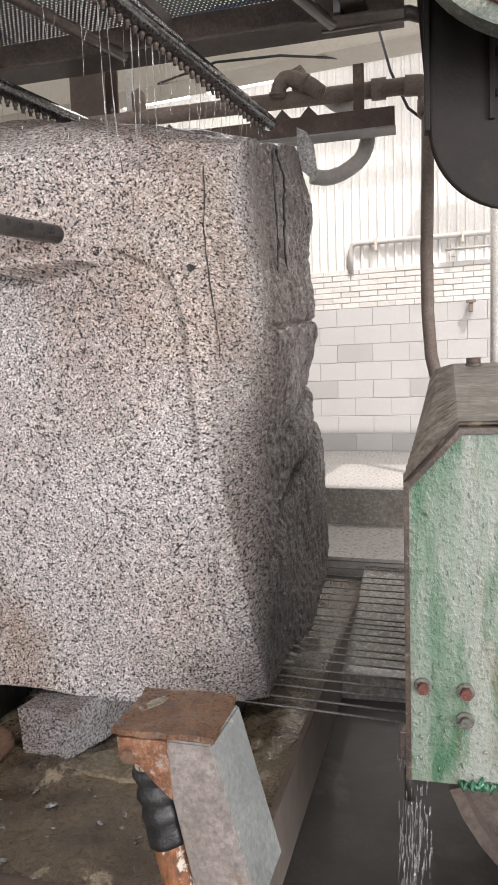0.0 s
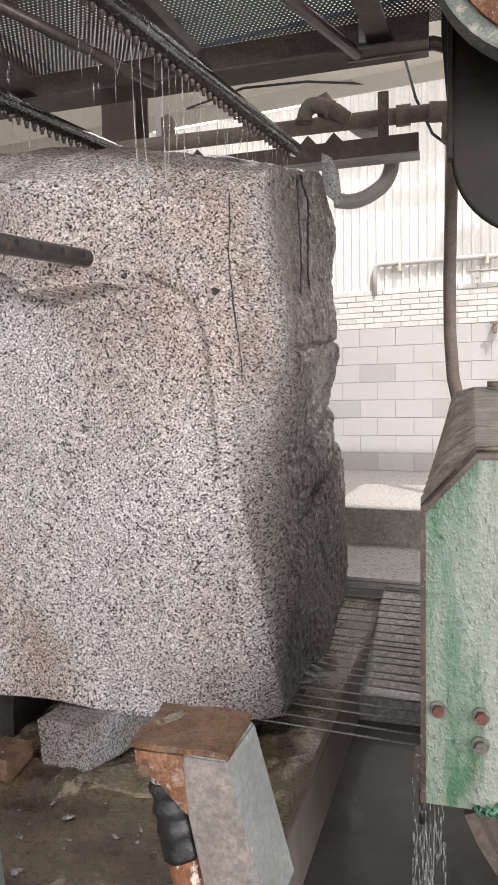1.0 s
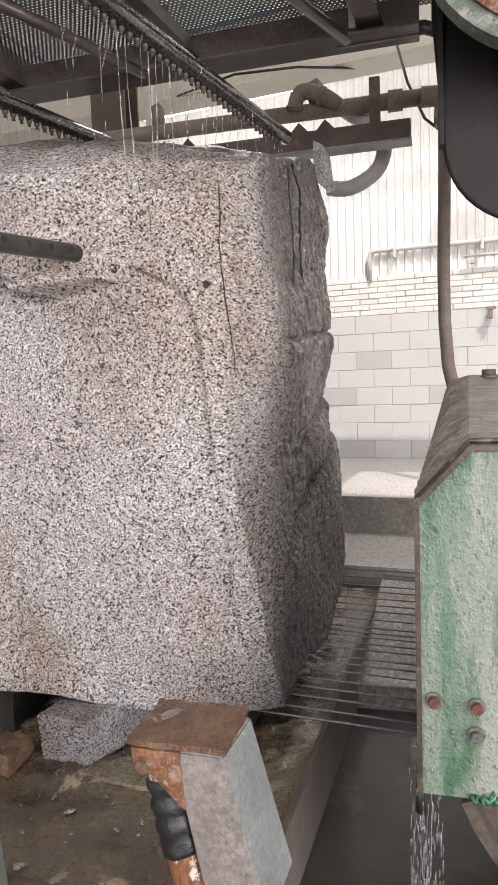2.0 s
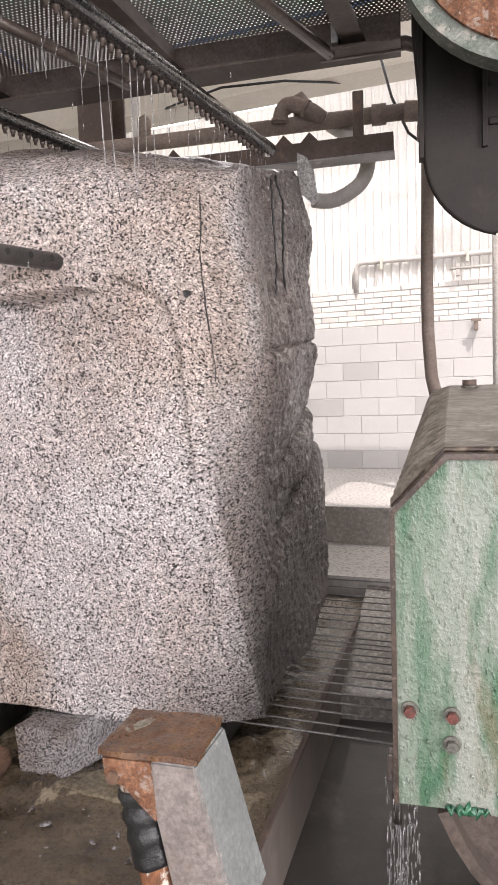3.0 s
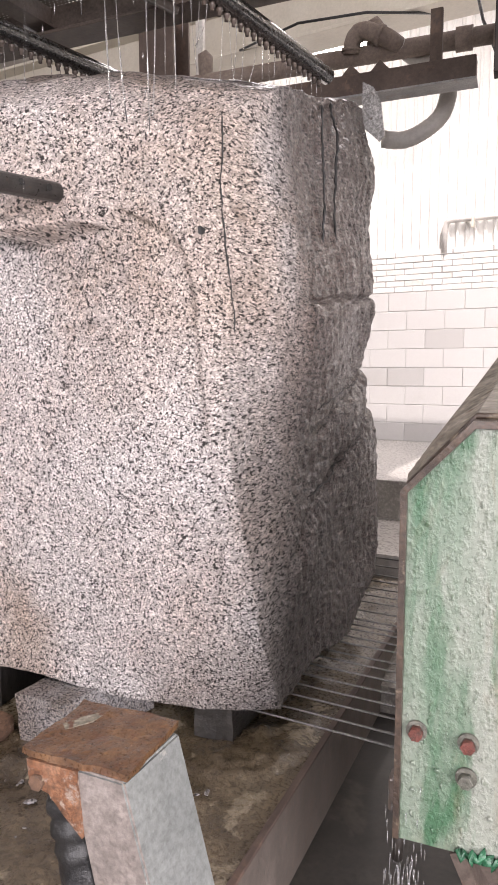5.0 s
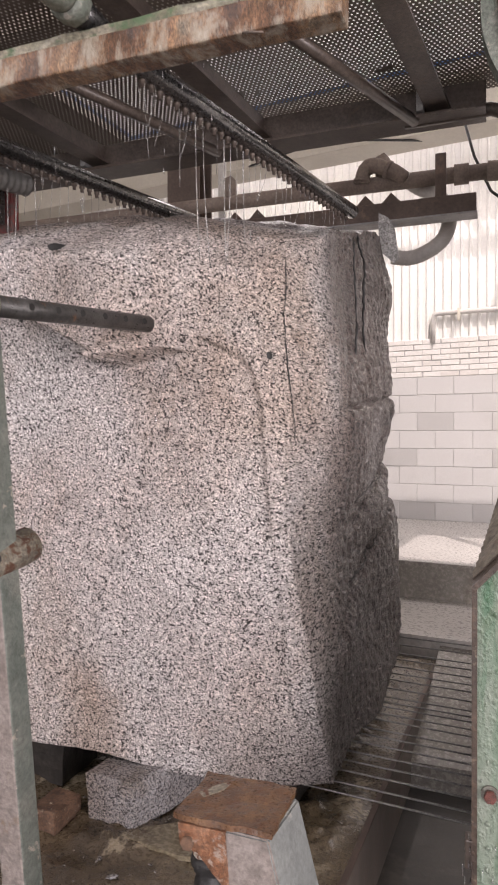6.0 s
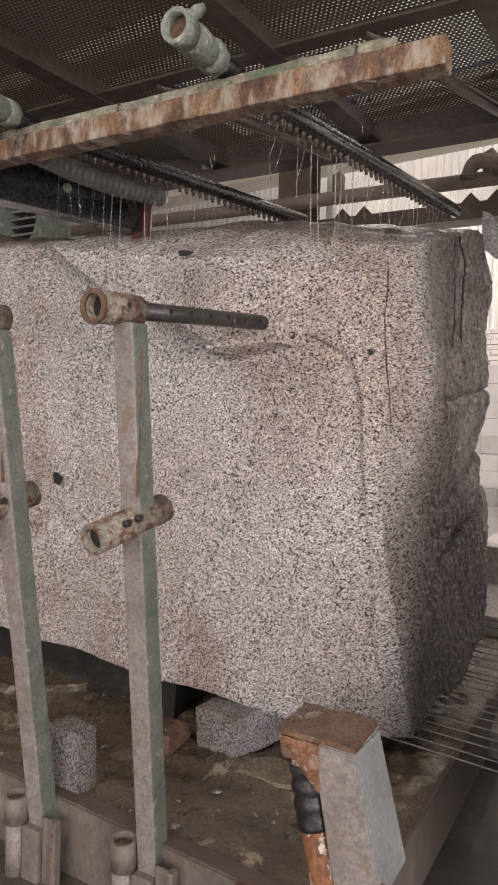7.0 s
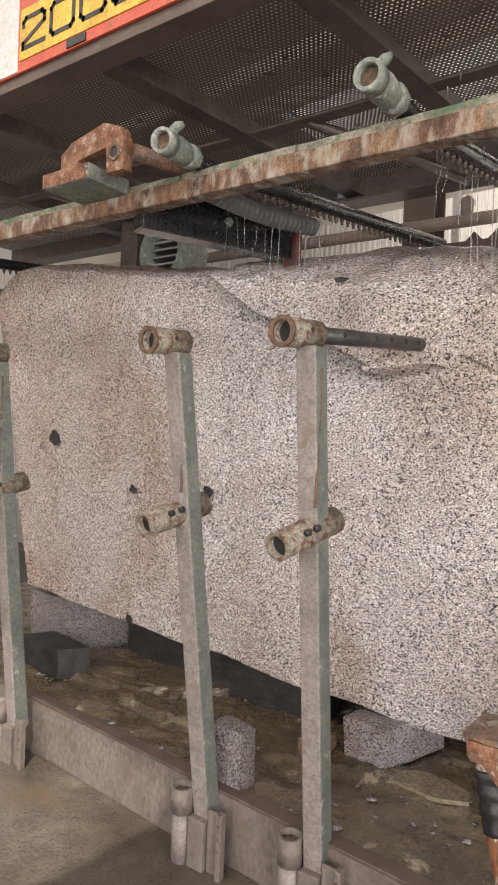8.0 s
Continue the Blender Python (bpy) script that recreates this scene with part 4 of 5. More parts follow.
def stake(x, peg, lean=0.045):
    """A square steel stake leaning out from the trolley, with a pipe socket on top, a sleeve halfway and a ring at its foot."""
    foot, top = Vector((x + lean, 1.385, 0.10)), Vector((x + 0.035, 1.215, 1.815))
    t = thing("stake", foot, "grey-green square steel stake with pipe sockets at the trolley edge", "stake", "stakes along the trolley")
    up = (top - foot).normalized()
    m = Matrix.Translation(foot) @ Matrix(((1, 0, up.x), (0, 1, up.y), (0, 0, up.z))).to_4x4()
    L = (top - foot).length
    part("shaft", fronted(box(B(), (-0.036, -0.036, 0.0), (0.036, 0.036, L), 0.006, m)), [GREY_PAINT, SLURRY_FACE], t)
    bm = hollow(B(), (x, 1.10, 1.848), (x + 0.02, 1.265, 1.858), 0.046, 0.035)
    part("top_socket", bm, CREAM_RUST, t, "rusty open pipe socket")
    bm = hollow(B(), (x + 0.02, 1.09, 1.208), (x + 0.055, 1.37, 1.270), 0.045, 0.034)
    # black disc just inside the mouth paints the bore's darkness
    part("socket_shade", sweep(B(), [(x + 0.004, 1.13, 1.85), (x + 0.007, 1.16, 1.851)], 0.0348, 14), SIGN_HOLE_BLACK, t)
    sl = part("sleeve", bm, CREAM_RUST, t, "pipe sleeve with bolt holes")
    # the sleeve's dark inside, painted on a black disc too
    part("sleeve_shade", sweep(B(), [(x + 0.0232, 1.114, 1.2133), (x + 0.028, 1.15, 1.2213)], 0.0338, 14), SIGN_HOLE_BLACK, sl)
    for dy in (0.085, 0.13):
        p = Vector((x + 0.030 + dy * 0.13, 1.09 + dy, 1.217 + 0.221 * dy))
        # black stub standing proud, painted for a hole's shade
        part("bolt_hole_shade", sweep(B(), [p + Vector((0.030, -0.006, 0.012)), p + Vector((0.0455, -0.006, 0.017))], 0.011, 10), SIGN_HOLE_BLACK, sl)
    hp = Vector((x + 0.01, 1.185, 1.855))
    # same painted black dot for the pin hole
    part("pin_hole_shade", sweep(B(), [hp + Vector((0.03, 0, 0.005)), hp + Vector((0.0465, 0, 0.006))], 0.009, 10), SIGN_HOLE_BLACK, t)
    part("rim", hollow(B(), (x, 1.094, 1.8475), (x + 0.001, 1.104, 1.848), 0.049, 0.0352), RUST, t)
    part("gusset", box(B(), (x + lean + 0.040, 1.336, -0.07), (x + lean + 0.105, 1.346, 0.165), 0.003), SIDE, t, "rusty foot gusset")
    part("channel", box(B(), (x + lean + 0.095, 1.315, -0.07), (x + lean + 0.118, 1.346, 0.175), 0.004), SIDE, t)
    part("ring_post", sweep(B(), [(x + lean - 0.08, 1.333, -0.07), (x + lean - 0.08, 1.335, 0.122)], 0.036, 14), SLURRY_FACE, t)
    for k in range(3):
        part("rust_hole", sweep(B(), [(x + lean + 0.106, 1.318, 0.045 + 0.045 * k), (x + lean + 0.106, 1.3135, 0.045 + 0.045 * k)], 0.008, 8), RUST, t)
    fr = part("foot_ring", hollow(B(), (x + lean - 0.08, 1.335, 0.12), (x + lean - 0.08, 1.333, 0.215), 0.042, 0.034), SIDE, t)
    part("plug", sweep(B(), [(x + lean - 0.08, 1.335, 0.13), (x + lean - 0.08, 1.334, 0.195)], 0.033, 14), MUD, fr)
    part("foot_bracket", box(B(), (x + lean - 0.04, 1.318, -0.07), (x + lean + 0.036, 1.40, 0.12), 0.006), SIDE, t)
    for z in (1.52, 1.75):
        part("weld_strip", box(B(), (x + 0.066, 1.218, z - 0.2), (x + 0.074, 1.226, z), 0.002), RUST, t)
    if peg:
        a, b = Vector((x + 0.008, 1.18, 1.853)), Vector((x + 0.115, 1.885, 1.905))
        pg = part("peg", sweep(B(), [a, b], 0.027, 18), PEG, t, "dark steel peg reaching to the stone")
        for k in range(6):
            c = a.lerp(b, 0.28 + 0.13 * k)
            # peg holes are black dots in place of their shaded insides
            part("peg_hole_shade", sweep(B(), [c + Vector((0.0, 0, 0.0)), c + Vector((0.0275, -0.004, 0.004))], 0.0095, 8), SIGN_HOLE_BLACK, pg)
    return t


stake(-0.335, True)
stake(-0.885, False, 0.12)
stake(-1.98, False, 0.05)


def stub():
    """The short boxed post before the block, capped with a rusty plate, a taped pipe along its side."""
    t = thing("boxed_post", (0.38, 1.2, 0.0), "leaning boxed steel post with a rusty brown cap plate", "post")
    m = Matrix(((1, 0, -0.02, 0.340), (0, 1, 0.10, 1.235), (0, 0, 1, 0.79), (0, 0, 0, 1)))
    bm = box(B(), (-0.105, -0.085, 0.0), (0.098, 0.085, 0.011), 0)
    bmesh.ops.subdivide_edges(bm, edges=[e for e in bm.edges if e.calc_length() > 0.1], cuts=14, use_grid_fill=True)
    for v in bm.verts:
        v.co += noise.noise_vector(v.co * 40) * 0.003 + noise.noise_vector(v.co * 12) * 0.003
        v.co = m @ v.co
    part("cap", bm, BROWN_CAP, t, "wet rusty brown cap plate")
    bm = B()
    top = ((0.325, 1.152), (0.432, 1.148), (0.446, 1.308), (0.335, 1.305))
    bot = ((0.392, 1.158), (0.514, 1.152), (0.530, 1.300), (0.405, 1.30))
    va = [bm.verts.new((x, y, 0.788)) for x, y in top]
    vb = [bm.verts.new((x, y, z)) for (x, y), z in zip(bot, (0.452, 0.465, 0.480, 0.47))]
    bm.faces.new(va)
    bm.faces.new(list(reversed(vb)))
    for i in range(4):
        bm.faces.new((va[i], vb[i], vb[(i + 1) % 4], va[(i + 1) % 4]))
    bmesh.ops.bevel(bm, geom=bm.edges[:], offset=0.004, segments=2, affect="EDGES")
    part("box", fronted(bm), [BLUE_STEEL, SLURRY_FACE], t, "dull grey box section coated with slurry")
    part("pipe", sweep(B(), [(0.285, 1.195, 0.785), (0.305, 1.195, 0.68), (0.325, 1.19, 0.58), (0.37, 1.18, 0.42), (0.42, 1.17, 0.2), (0.470, 1.157, -0.07)], 0.038, 16, True, 0.06), FLAKED, t, "rusty round pipe")
    part("lower_pipe", sweep(B(), [(0.44, 1.225, 0.47), (0.50, 1.22, 0.2), (0.555, 1.213, -0.07)], 0.05, 16, True, 0.06), FLAKED, t, "rusty round leg with flaking paint")
    wraps = [Vector((0.298, 1.195, 0.715)).lerp(Vector((0.330, 1.188, 0.565)), k / 16) for k in range(17)]
    part("tape", sweep(B(), wraps, [0.041 + (0.003 if k % 4 in (1, 2) else 0.0) + 0.002 * math.sin(k * 1.3) for k in range(17)], 26, True, 0.09), BLACK_TAPE, t, "black tape wrapping")
    part("rust_corner", sweep(B(), [(0.512, 1.156, 0.50), (0.522, 1.166, 0.47), (0.520, 1.19, 0.455)], [0.006, 0.012, 0.006], 8, True, 0.5), ORANGE_RUST, t, "torn rusty corner")
    part("cap_flake", prism(B(), [(0.252, 1.235), (0.268, 1.222), (0.281, 1.24), (0.296, 1.262), (0.303, 1.292), (0.287, 1.288), (0.270, 1.268), (0.262, 1.252)], "z", 0.797, 0.8025), CREAM_RUST, t, "pale flake on the cap")
    part("foot_wedge", box(B(), (0.03, 1.325, 0.10), (0.24, 1.352, 0.215), 0.006), RUST, t)
    bt = part("clamp_plate", prism(B(), [(0.246, 0.787), (0.345, 0.787), (0.352, 0.672), (0.318, 0.703), (0.288, 0.735), (0.250, 0.744)], "y", 1.147, 1.157), ORANGE_RUST, t)
    part("bolt_head", sweep(B(), [(0.268, 1.152, 0.752), (0.268, 1.139, 0.752)], 0.014, 6), RUST, bt)


stub()


# ---- saw wires ----
WIRE_Y = (2.206, 2.275, 2.364, 2.443, 2.522, 2.612, 2.691, 2.758, 2.858, 2.927, 3.006, 3.061, 3.125, 3.238, 3.359, 3.454, 3.563, 3.68, 3.783, 3.948, 4.103)


def wires():
    for i, y in enumerate(WIRE_Y):
        bm = sweep(B(), [(-3.2, y + 0.40, 0.292), (-1.2, y + 0.20, 0.290), (0.2, y + 0.057, 0.300), (1.3, y - 0.053, 0.300)], 0.0042, 8)
        solo("saw_wire", bm, WIRE, "taut wet diamond saw wire running under the block", "wire", "saw wires")


wires()


# ---- green wheel housing at the side ----
def housing():
    t = thing("wheel_housing", (1.1, 2.4, 0.45), "pale green lumpy painted wheel housing with a slurry-coated lid", "machine")
    face = [(0.793, 0.492), (0.793, 1.195), (0.91, 1.318), (1.42, 1.318), (1.62, 1.15), (1.62, 0.42), (0.965, 0.492)]
    bm = prism(B(), face, "y", 1.58, 1.60)
    part("face_plate", bm, GREEN_PAINT, t, "pale green plate with dribbled slurry")
    rim = [(0.781, 0.50), (0.781, 1.20), (0.905, 1.333), (1.43, 1.333), (1.64, 1.16), (1.64, 0.40)]
    inner = [(0.793, 0.50), (0.793, 1.195), (0.91, 1.320), (1.42, 1.320), (1.625, 1.15), (1.625, 0.40)]
    bm = B()
    for y0, y1 in ((1.565, 1.63),):
        vs = [[bm.verts.new((p[0], y, p[1])) for p in line] for line in (rim, inner) for y in (y0, y1)]
        n = len(rim)
        for i in range(n - 1):
            for q, w in ((0, 1), (1, 3), (3, 2), (2, 0)):
                bm.faces.new((vs[q][i], vs[q][i + 1], vs[w][i + 1], vs[w][i]))
    part("rim", bm, RIM_RUST, t, "brown rusted rim strip")
    # ribbed lid that climbs towards the back, and the side wall under it
    bm = B()
    rows = []
    ny = 56
    for j in range(ny + 1):
        f = j / ny
        y = 1.632 + 1.40 * f
        d = 0.014 if j % 2 else 0.0
        low = Vector((0.783 + 0.115 * f ** 0.8, y, 1.205 + 0.225 * f ** 0.8))
        top = Vector((0.906 + 0.082 * f, y, 1.338 + 0.165 * f - 0.02 * smooth((f - 0.93) / 0.07)))
        mid = low.lerp(top, 0.5) + Vector((-0.010 * f, 0, 0.010 * f))
        out = Vector((-d, 0, d * 0.6))
        line = [Vector((low.x, y, 0.55)), low + out * 0.5, mid + out, top + Vector((0, 0, d * 0.1)), Vector((1.20, y, top.z)), Vector((1.42, y, top.z)), Vector((1.62, y, 1.16))]
        rows.append([bm.verts.new(p) for p in line])
    for q, w in zip(rows, rows[1:]):
        for k in range(6):
            bm.faces.new((q[k], q[k + 1], w[k + 1], w[k]))
    bm.faces.new(rows[-1])
    part("lid", bm, LID, t, "slurry-coated ribbed lid sheet")
    part("lid_seam", sweep(B(), [(0.786, 1.634, 1.20), (0.908, 1.634, 1.339), (1.42, 1.634, 1.339)], 0.006, 8, True, 0.4), RIM_RUST, t)
    nut = part("lid_nut", sweep(B(), [(1.055, 2.86, 1.484), (1.055, 2.86, 1.513)], 0.028, 6), BROWN_STEEL, t)
    part("washer", sweep(B(), [(1.055, 2.86, 1.478), (1.055, 2.86, 1.489)], 0.033, 14), BOLT, nut)
    for x, z, mat in ((0.821, 0.728, BOLT_RED), (0.917, 0.722, BOLT_RED), (0.915, 0.652, BOLT)):
        w = part("washer", sweep(B(), [(x, 1.582, z), (x, 1.573, z)], 0.020, 18), BOLT, t)
        part("bolt_head", sweep(B(), [(x, 1.574, z), (x, 1.556, z)], 0.0135, 6), mat, w)
    for x, z in ((0.815, 0.66), (0.816, 0.605), (0.862, 0.655), (0.96, 0.58), (0.83, 1.14), (1.03, 0.9)):
        part("drip_lump", sweep(B(), [(x, 1.583, z), (x, 1.576, z - 0.004)], 0.005, 8), GREEN_PAINT, t)
    rnd = random.Random(3)
    for k in range(170):
        x, z = rnd.uniform(0.80, 1.10), rnd.uniform(0.52, 1.22)
        if z < 1.15 or x > 0.88:
            r = rnd.choice((0.0012, 0.0016, 0.0022, 0.003))
            part("drip_lump", sweep(B(), [(x, 1.581, z + r), (x, 1.5785, z), (x + rnd.uniform(-0.001, 0.001), 1.5805, z - r * rnd.uniform(1.5, 4))], [r * 0.5, r, r * 0.4], 7), GREEN_PAINT, t)
    # curved guard under the plate, drain spout
    bm = B()
    for y0 in (1.66,):
        arc = [(1.42 + 0.57 * math.cos(a), 0.62 + 0.57 * math.sin(a)) for a in (radians(200 + 8 * k) for k in range(14))]
        arc2 = [(1.42 + 0.54 * math.cos(a), 0.62 + 0.54 * math.sin(a)) for a in (radians(200 + 8 * k) for k in range(14))]
        prism(bm, arc + list(reversed(arc2)), "y", y0, y0 + 0.16)
        prism(bm, arc2 + [(1.42, 0.62)], "y", y0 + 0.06, y0 + 0.075)
    part("lower_guard", bm, DARK_STEEL, t, "curved grey lower guard")
    line = [(0.90 + 0.0055 * k, 1.578 - 0.004 * (k % 3), 0.496 + 0.010 * math.sin(k * 2.3)) for k in range(19)]
    part("paint_dribble", sweep(B(), line, [0.003, 0.006, 0.004, 0.008, 0.005, 0.010, 0.006, 0.012, 0.007, 0.013, 0.007, 0.012, 0.006, 0.010, 0.005, 0.007, 0.004, 0.005, 0.002], 10, True, 0.9), GREEN_DARK, t, "dark green glossy dribble")
    part("spout", hollow(B(), (0.787, 1.60, 0.43), (0.787, 1.60, 0.51), 0.011, 0.008, 14), GUARD, t)
    part("side_lug", box(B(), (0.765, 1.60, 0.53), (0.785, 1.64, 0.60), 0.004), DARK_STEEL, t)
    part("inner_wheel", sweep(B(), [(1.45, 1.70, 0.85), (1.45, 2.95, 0.85)], 0.48, 40), DARK_STEEL, t)
    part("stand", box(B(), (1.1, 1.9, -0.07), (1.8, 3.0, 0.45), 0.01), DARK_STEEL, t)


housing()


def drum():
    """The dark upper wheel guard that hangs over the housing."""
    t = thing("upper_guard", (1.3, 2.9, 2.05), "large dark wet steel wheel guard with a rusty rim", "machine")
    out = [(0.862, 3.6), (0.857, 2.818), (0.888, 2.445)] + [(1.211 + 0.318 * math.cos(a), 2.371 + 0.318 * math.sin(a)) for a in (radians(185 + 7.3 * k) for k in range(12))] + [(2.2, 2.088), (2.2, 3.6)]
    part("guard_plate", prism(B(), out, "y", 2.70, 2.73), GUARD, t)
    part("guard_shell", prism(B(), [(0.98, 3.6), (0.98, 2.8), (1.1, 2.45), (1.3, 2.36), (2.2, 2.36), (2.2, 3.6)], "y", 2.731, 3.3), GUARD, t)
    part("rolled_edge", sweep(B(), [(p[0], 2.714, p[1]) for p in out[:14]], 0.012, 8), GUARD, t, "worn edge of the guard")
    part("side_strap", box(B(), (0.866, 2.64, 2.337), (0.885, 2.70, 3.5), 0.003), GUARD, t)
    part("weld_seam", box(B(), (1.094, 2.682, 2.368), (1.113, 2.702, 3.5), 0.002), GUARD, t)
    for z in np.arange(2.445, 3.4, 0.14):
        part("rib", box(B(), (1.118, 2.684, z), (2.2, 2.702, z + 0.026), 0.004), GUARD, t)
    # rusty hub ring above, nearer the camera
    arc = [(1.27 + 0.483 * math.cos(a), 2.95 + 0.483 * math.sin(a)) for a in (2 * math.pi * k / 56 for k in range(56))]
    part("hub_ring", prism(B(), arc, "y", 2.30, 2.38), VALVE, t, "grey edge of a wheel hub")
    arc = [(1.27 + 0.43 * math.cos(a), 2.95 + 0.43 * math.sin(a)) for a in (2 * math.pi * k / 56 for k in range(56))]
    part("hub_face", prism(B(), arc, "y", 2.285, 2.30), ORANGE_RUST, t, "flaking orange rust on the hub face")
    part("hub_axle", sweep(B(), [(1.27, 2.38, 2.95), (1.27, 2.71, 2.95)], 0.15, 20), GUARD, t)


drum()


def flap():
    """A strip of dark rubber that hangs under the guard."""
    bm = B()
    n = 18
    front = [(1.183 + 0.006 * math.sin(k * 0.7) - 0.022 * smooth((k - 9) / 7), 2.676 + 0.004 * math.sin(k * 0.5), 2.25 - 0.65 * k / n) for k in range(n + 1)]
    rows = [[bm.verts.new((x + dx, y + dy, z)) for dx, dy in ((0, 0), (0.30, 0.0), (0.30, 0.014), (0, 0.014))] for x, y, z in front]
    for q, w in zip(rows, rows[1:]):
        for k in range(4):
            bm.faces.new((q[k], q[(k + 1) % 4], w[(k + 1) % 4], w[k]))
    bm.faces.new(rows[0])
    bm.faces.new(rows[-1])
    solo("rubber_flap", bm, BLACK_TAPE, "wet dark rubber flap hanging under the wheel guard", "flap")


flap()


# ---- overhead frame ----
def overhead():
    t = thing("overhead_platform", (-1.2, 2.1, 2.9), "dark overhead machine platform of perforated sheet on steel ribs", "platform")
    bm = B()
    vs = [bm.verts.new(p) for p in ((-4.6, 1.12, 3.10), (0.95, 1.12, 3.10), (0.95, 3.16, 3.10), (-4.6, 3.16, 3.10))]
    bm.faces.new(vs)
    part("mesh_deck", bm, PERF, t, "dark perforated walkway sheet")
    part("back_beam", box(box(B(), (-4.6, 3.06, 2.965), (0.80, 3.10, 3.095), 0.004), (-4.6, 3.0, 2.95), (0.80, 3.16, 2.965), 0.003), DARK_STEEL, t)
    bm = sweep(B(), [(0.45, 3.09, 2.975), (0.82, 3.09, 2.975), (0.88, 3.09, 2.95), (0.91, 3.09, 2.89), (0.91, 3.09, 2.70)], 0.03, 10)
    part("bent_rail", bm, DARK_STEEL, t)
    part("front_beam", box(box(B(), (-4.6, 1.115, 2.95), (1.0, 1.135, 3.34), 0.003), (-4.6, 1.11, 2.936), (1.0, 1.22, 2.95), 0.003), BROWN_STEEL, t, "rusted front channel")
    for x, sk in ((-3.2, 0.1), (-2.3, 0.1), (-1.35, 0.12), (-0.45, 0.12), (0.38, 0.12)):
        bm = prism(B(), [(-0.05, 2.985), (0.05, 2.985), (0.05, 2.997), (0.008, 2.997), (0.008, 3.092), (-0.008, 3.092), (-0.008, 2.997), (-0.05, 2.997)], "y", 1.14, 3.06, Matrix(((1, sk, 0, x - sk * 1.2), (0, 1, 0, 0), (0, 0, 1, 0), (0, 0, 0, 1))))
        part("rib", bm, DARK_STEEL, t)
        part("end_bracket", box(B(), (x + 0.13, 2.985, 2.97), (x + 0.16, 3.055, 3.09), 0.003), PALE_STEEL, t)
    part("long_rib", box(B(), (-4.6, 2.05, 2.99), (0.9, 2.13, 3.005), 0.003), DARK_STEEL, t)
    for k in range(5):
        x = -2.8 + 0.95 * k
        part("diagonal_brace", sweep(B(), [(x, 2.1, 3.0), (x + 0.45, 3.04, 2.95)], 0.025, 6), DARK_STEEL, t)
    # coloured fascia on the front channel
    sg = part("fascia_sign", box(B(), (-4.4, 1.098, 2.985), (-0.75, 1.112, 3.33), 0.002), SIGN_RED, t, "red machine fascia with a yellow lettered band")
    part("white_panel", box(B(), (-3.2, 1.094, 2.99), (-1.695, 1.099, 3.33), 0.001), SIGN_WHITE, sg)
    part("yellow_band", box(B(), (-1.68, 1.093, 3.028), (-0.80, 1.099, 3.235), 0.001), SIGN_YELLOW, sg, "yellow band")
    part("slot", box(B(), (-1.38, 1.092, 2.990), (-1.27, 1.0985, 3.022), 0.001), SIGN_HOLE_BLACK, sg)
    zero = [(0.12, 0.0), (0.88, 0.0), (1.0, 0.14), (1.0, 0.86), (0.88, 1.0), (0.12, 1.0), (0.0, 0.86), (0.0, 0.14), (0.12, 0.0)]
    two = [(0.0, 0.76), (0.0, 0.88), (0.12, 1.0), (0.88, 1.0), (1.0, 0.88), (1.0, 0.66), (0.0, 0.16), (0.0, 0.0), (1.0, 0.0)]
    for k, (ch, stroke) in enumerate((("2", two), ("0", zero), ("0", zero), ("0", zero))):
        bm = B()
        for (u0, v0), (u1, v1) in zip(stroke, stroke[1:]):
            p0, p1 = Vector((u0 * 0.135, 0, v0 * 0.118)), Vector((u1 * 0.135, 0, v1 * 0.118))
            d = (p1 - p0).normalized() * 0.009
            n = Vector((-d.z, 0, d.x))
            o = Vector((-1.655 + 0.178 * k, 1.0905, 3.072))
            vs = [bm.verts.new(o + p + Vector((0, y, 0))) for y in (0.0, 0.002) for p in (p0 - d - n, p1 + d - n, p1 + d + n, p0 - d + n)]
            for f in ((0, 1, 2, 3), (7, 6, 5, 4), (0, 4, 5, 1), (1, 5, 6, 2), (2, 6, 7, 3), (3, 7, 4, 0)):
                bm.faces.new([vs[i] for i in f])
        part("digit", bm, SIGN_HOLE_BLACK, sg, "black digit %s on the yellow band" % ch)


overhead()


def rail():
    t = thing("pipe_rail", (-1.2, 1.37, 2.43), "rusty paint-chipped square rail carrying the water pipes", "rail")
    bm = box(B(), (-3.4, 1.345, 2.424), (0.53, 1.415, 2.496), 0.005)
    bmesh.ops.subdivide_edges(bm, edges=[e for e in bm.edges if e.calc_length() > 1], cuts=60)
    roughen(bm, 0.003, 20)
    part("bar", bm, RAIL, t)
    bm = box(B(), (-3.4, 1.360, 2.497), (0.40, 1.412, 2.528), 0.004)
    bmesh.ops.subdivide_edges(bm, edges=[e for e in bm.edges if e.calc_length() > 1], cuts=60)
    roughen(bm, 0.006, 30)
    part("crust", bm, MOSS, t, "mossy crusted upper strip")
    for x in (-1.0, -0.475, 0.30):
        part("wire_tie", sweep(B(), [(x, 1.35, 2.44), (x, 1.35, 2.52), (x + 0.005, 1.42, 2.522), (x + 0.01, 1.42, 2.43), (x, 1.35, 2.43), (x + 0.06, 1.34, 2.412)], 0.003, 6), DARK_STEEL, t)


rail()


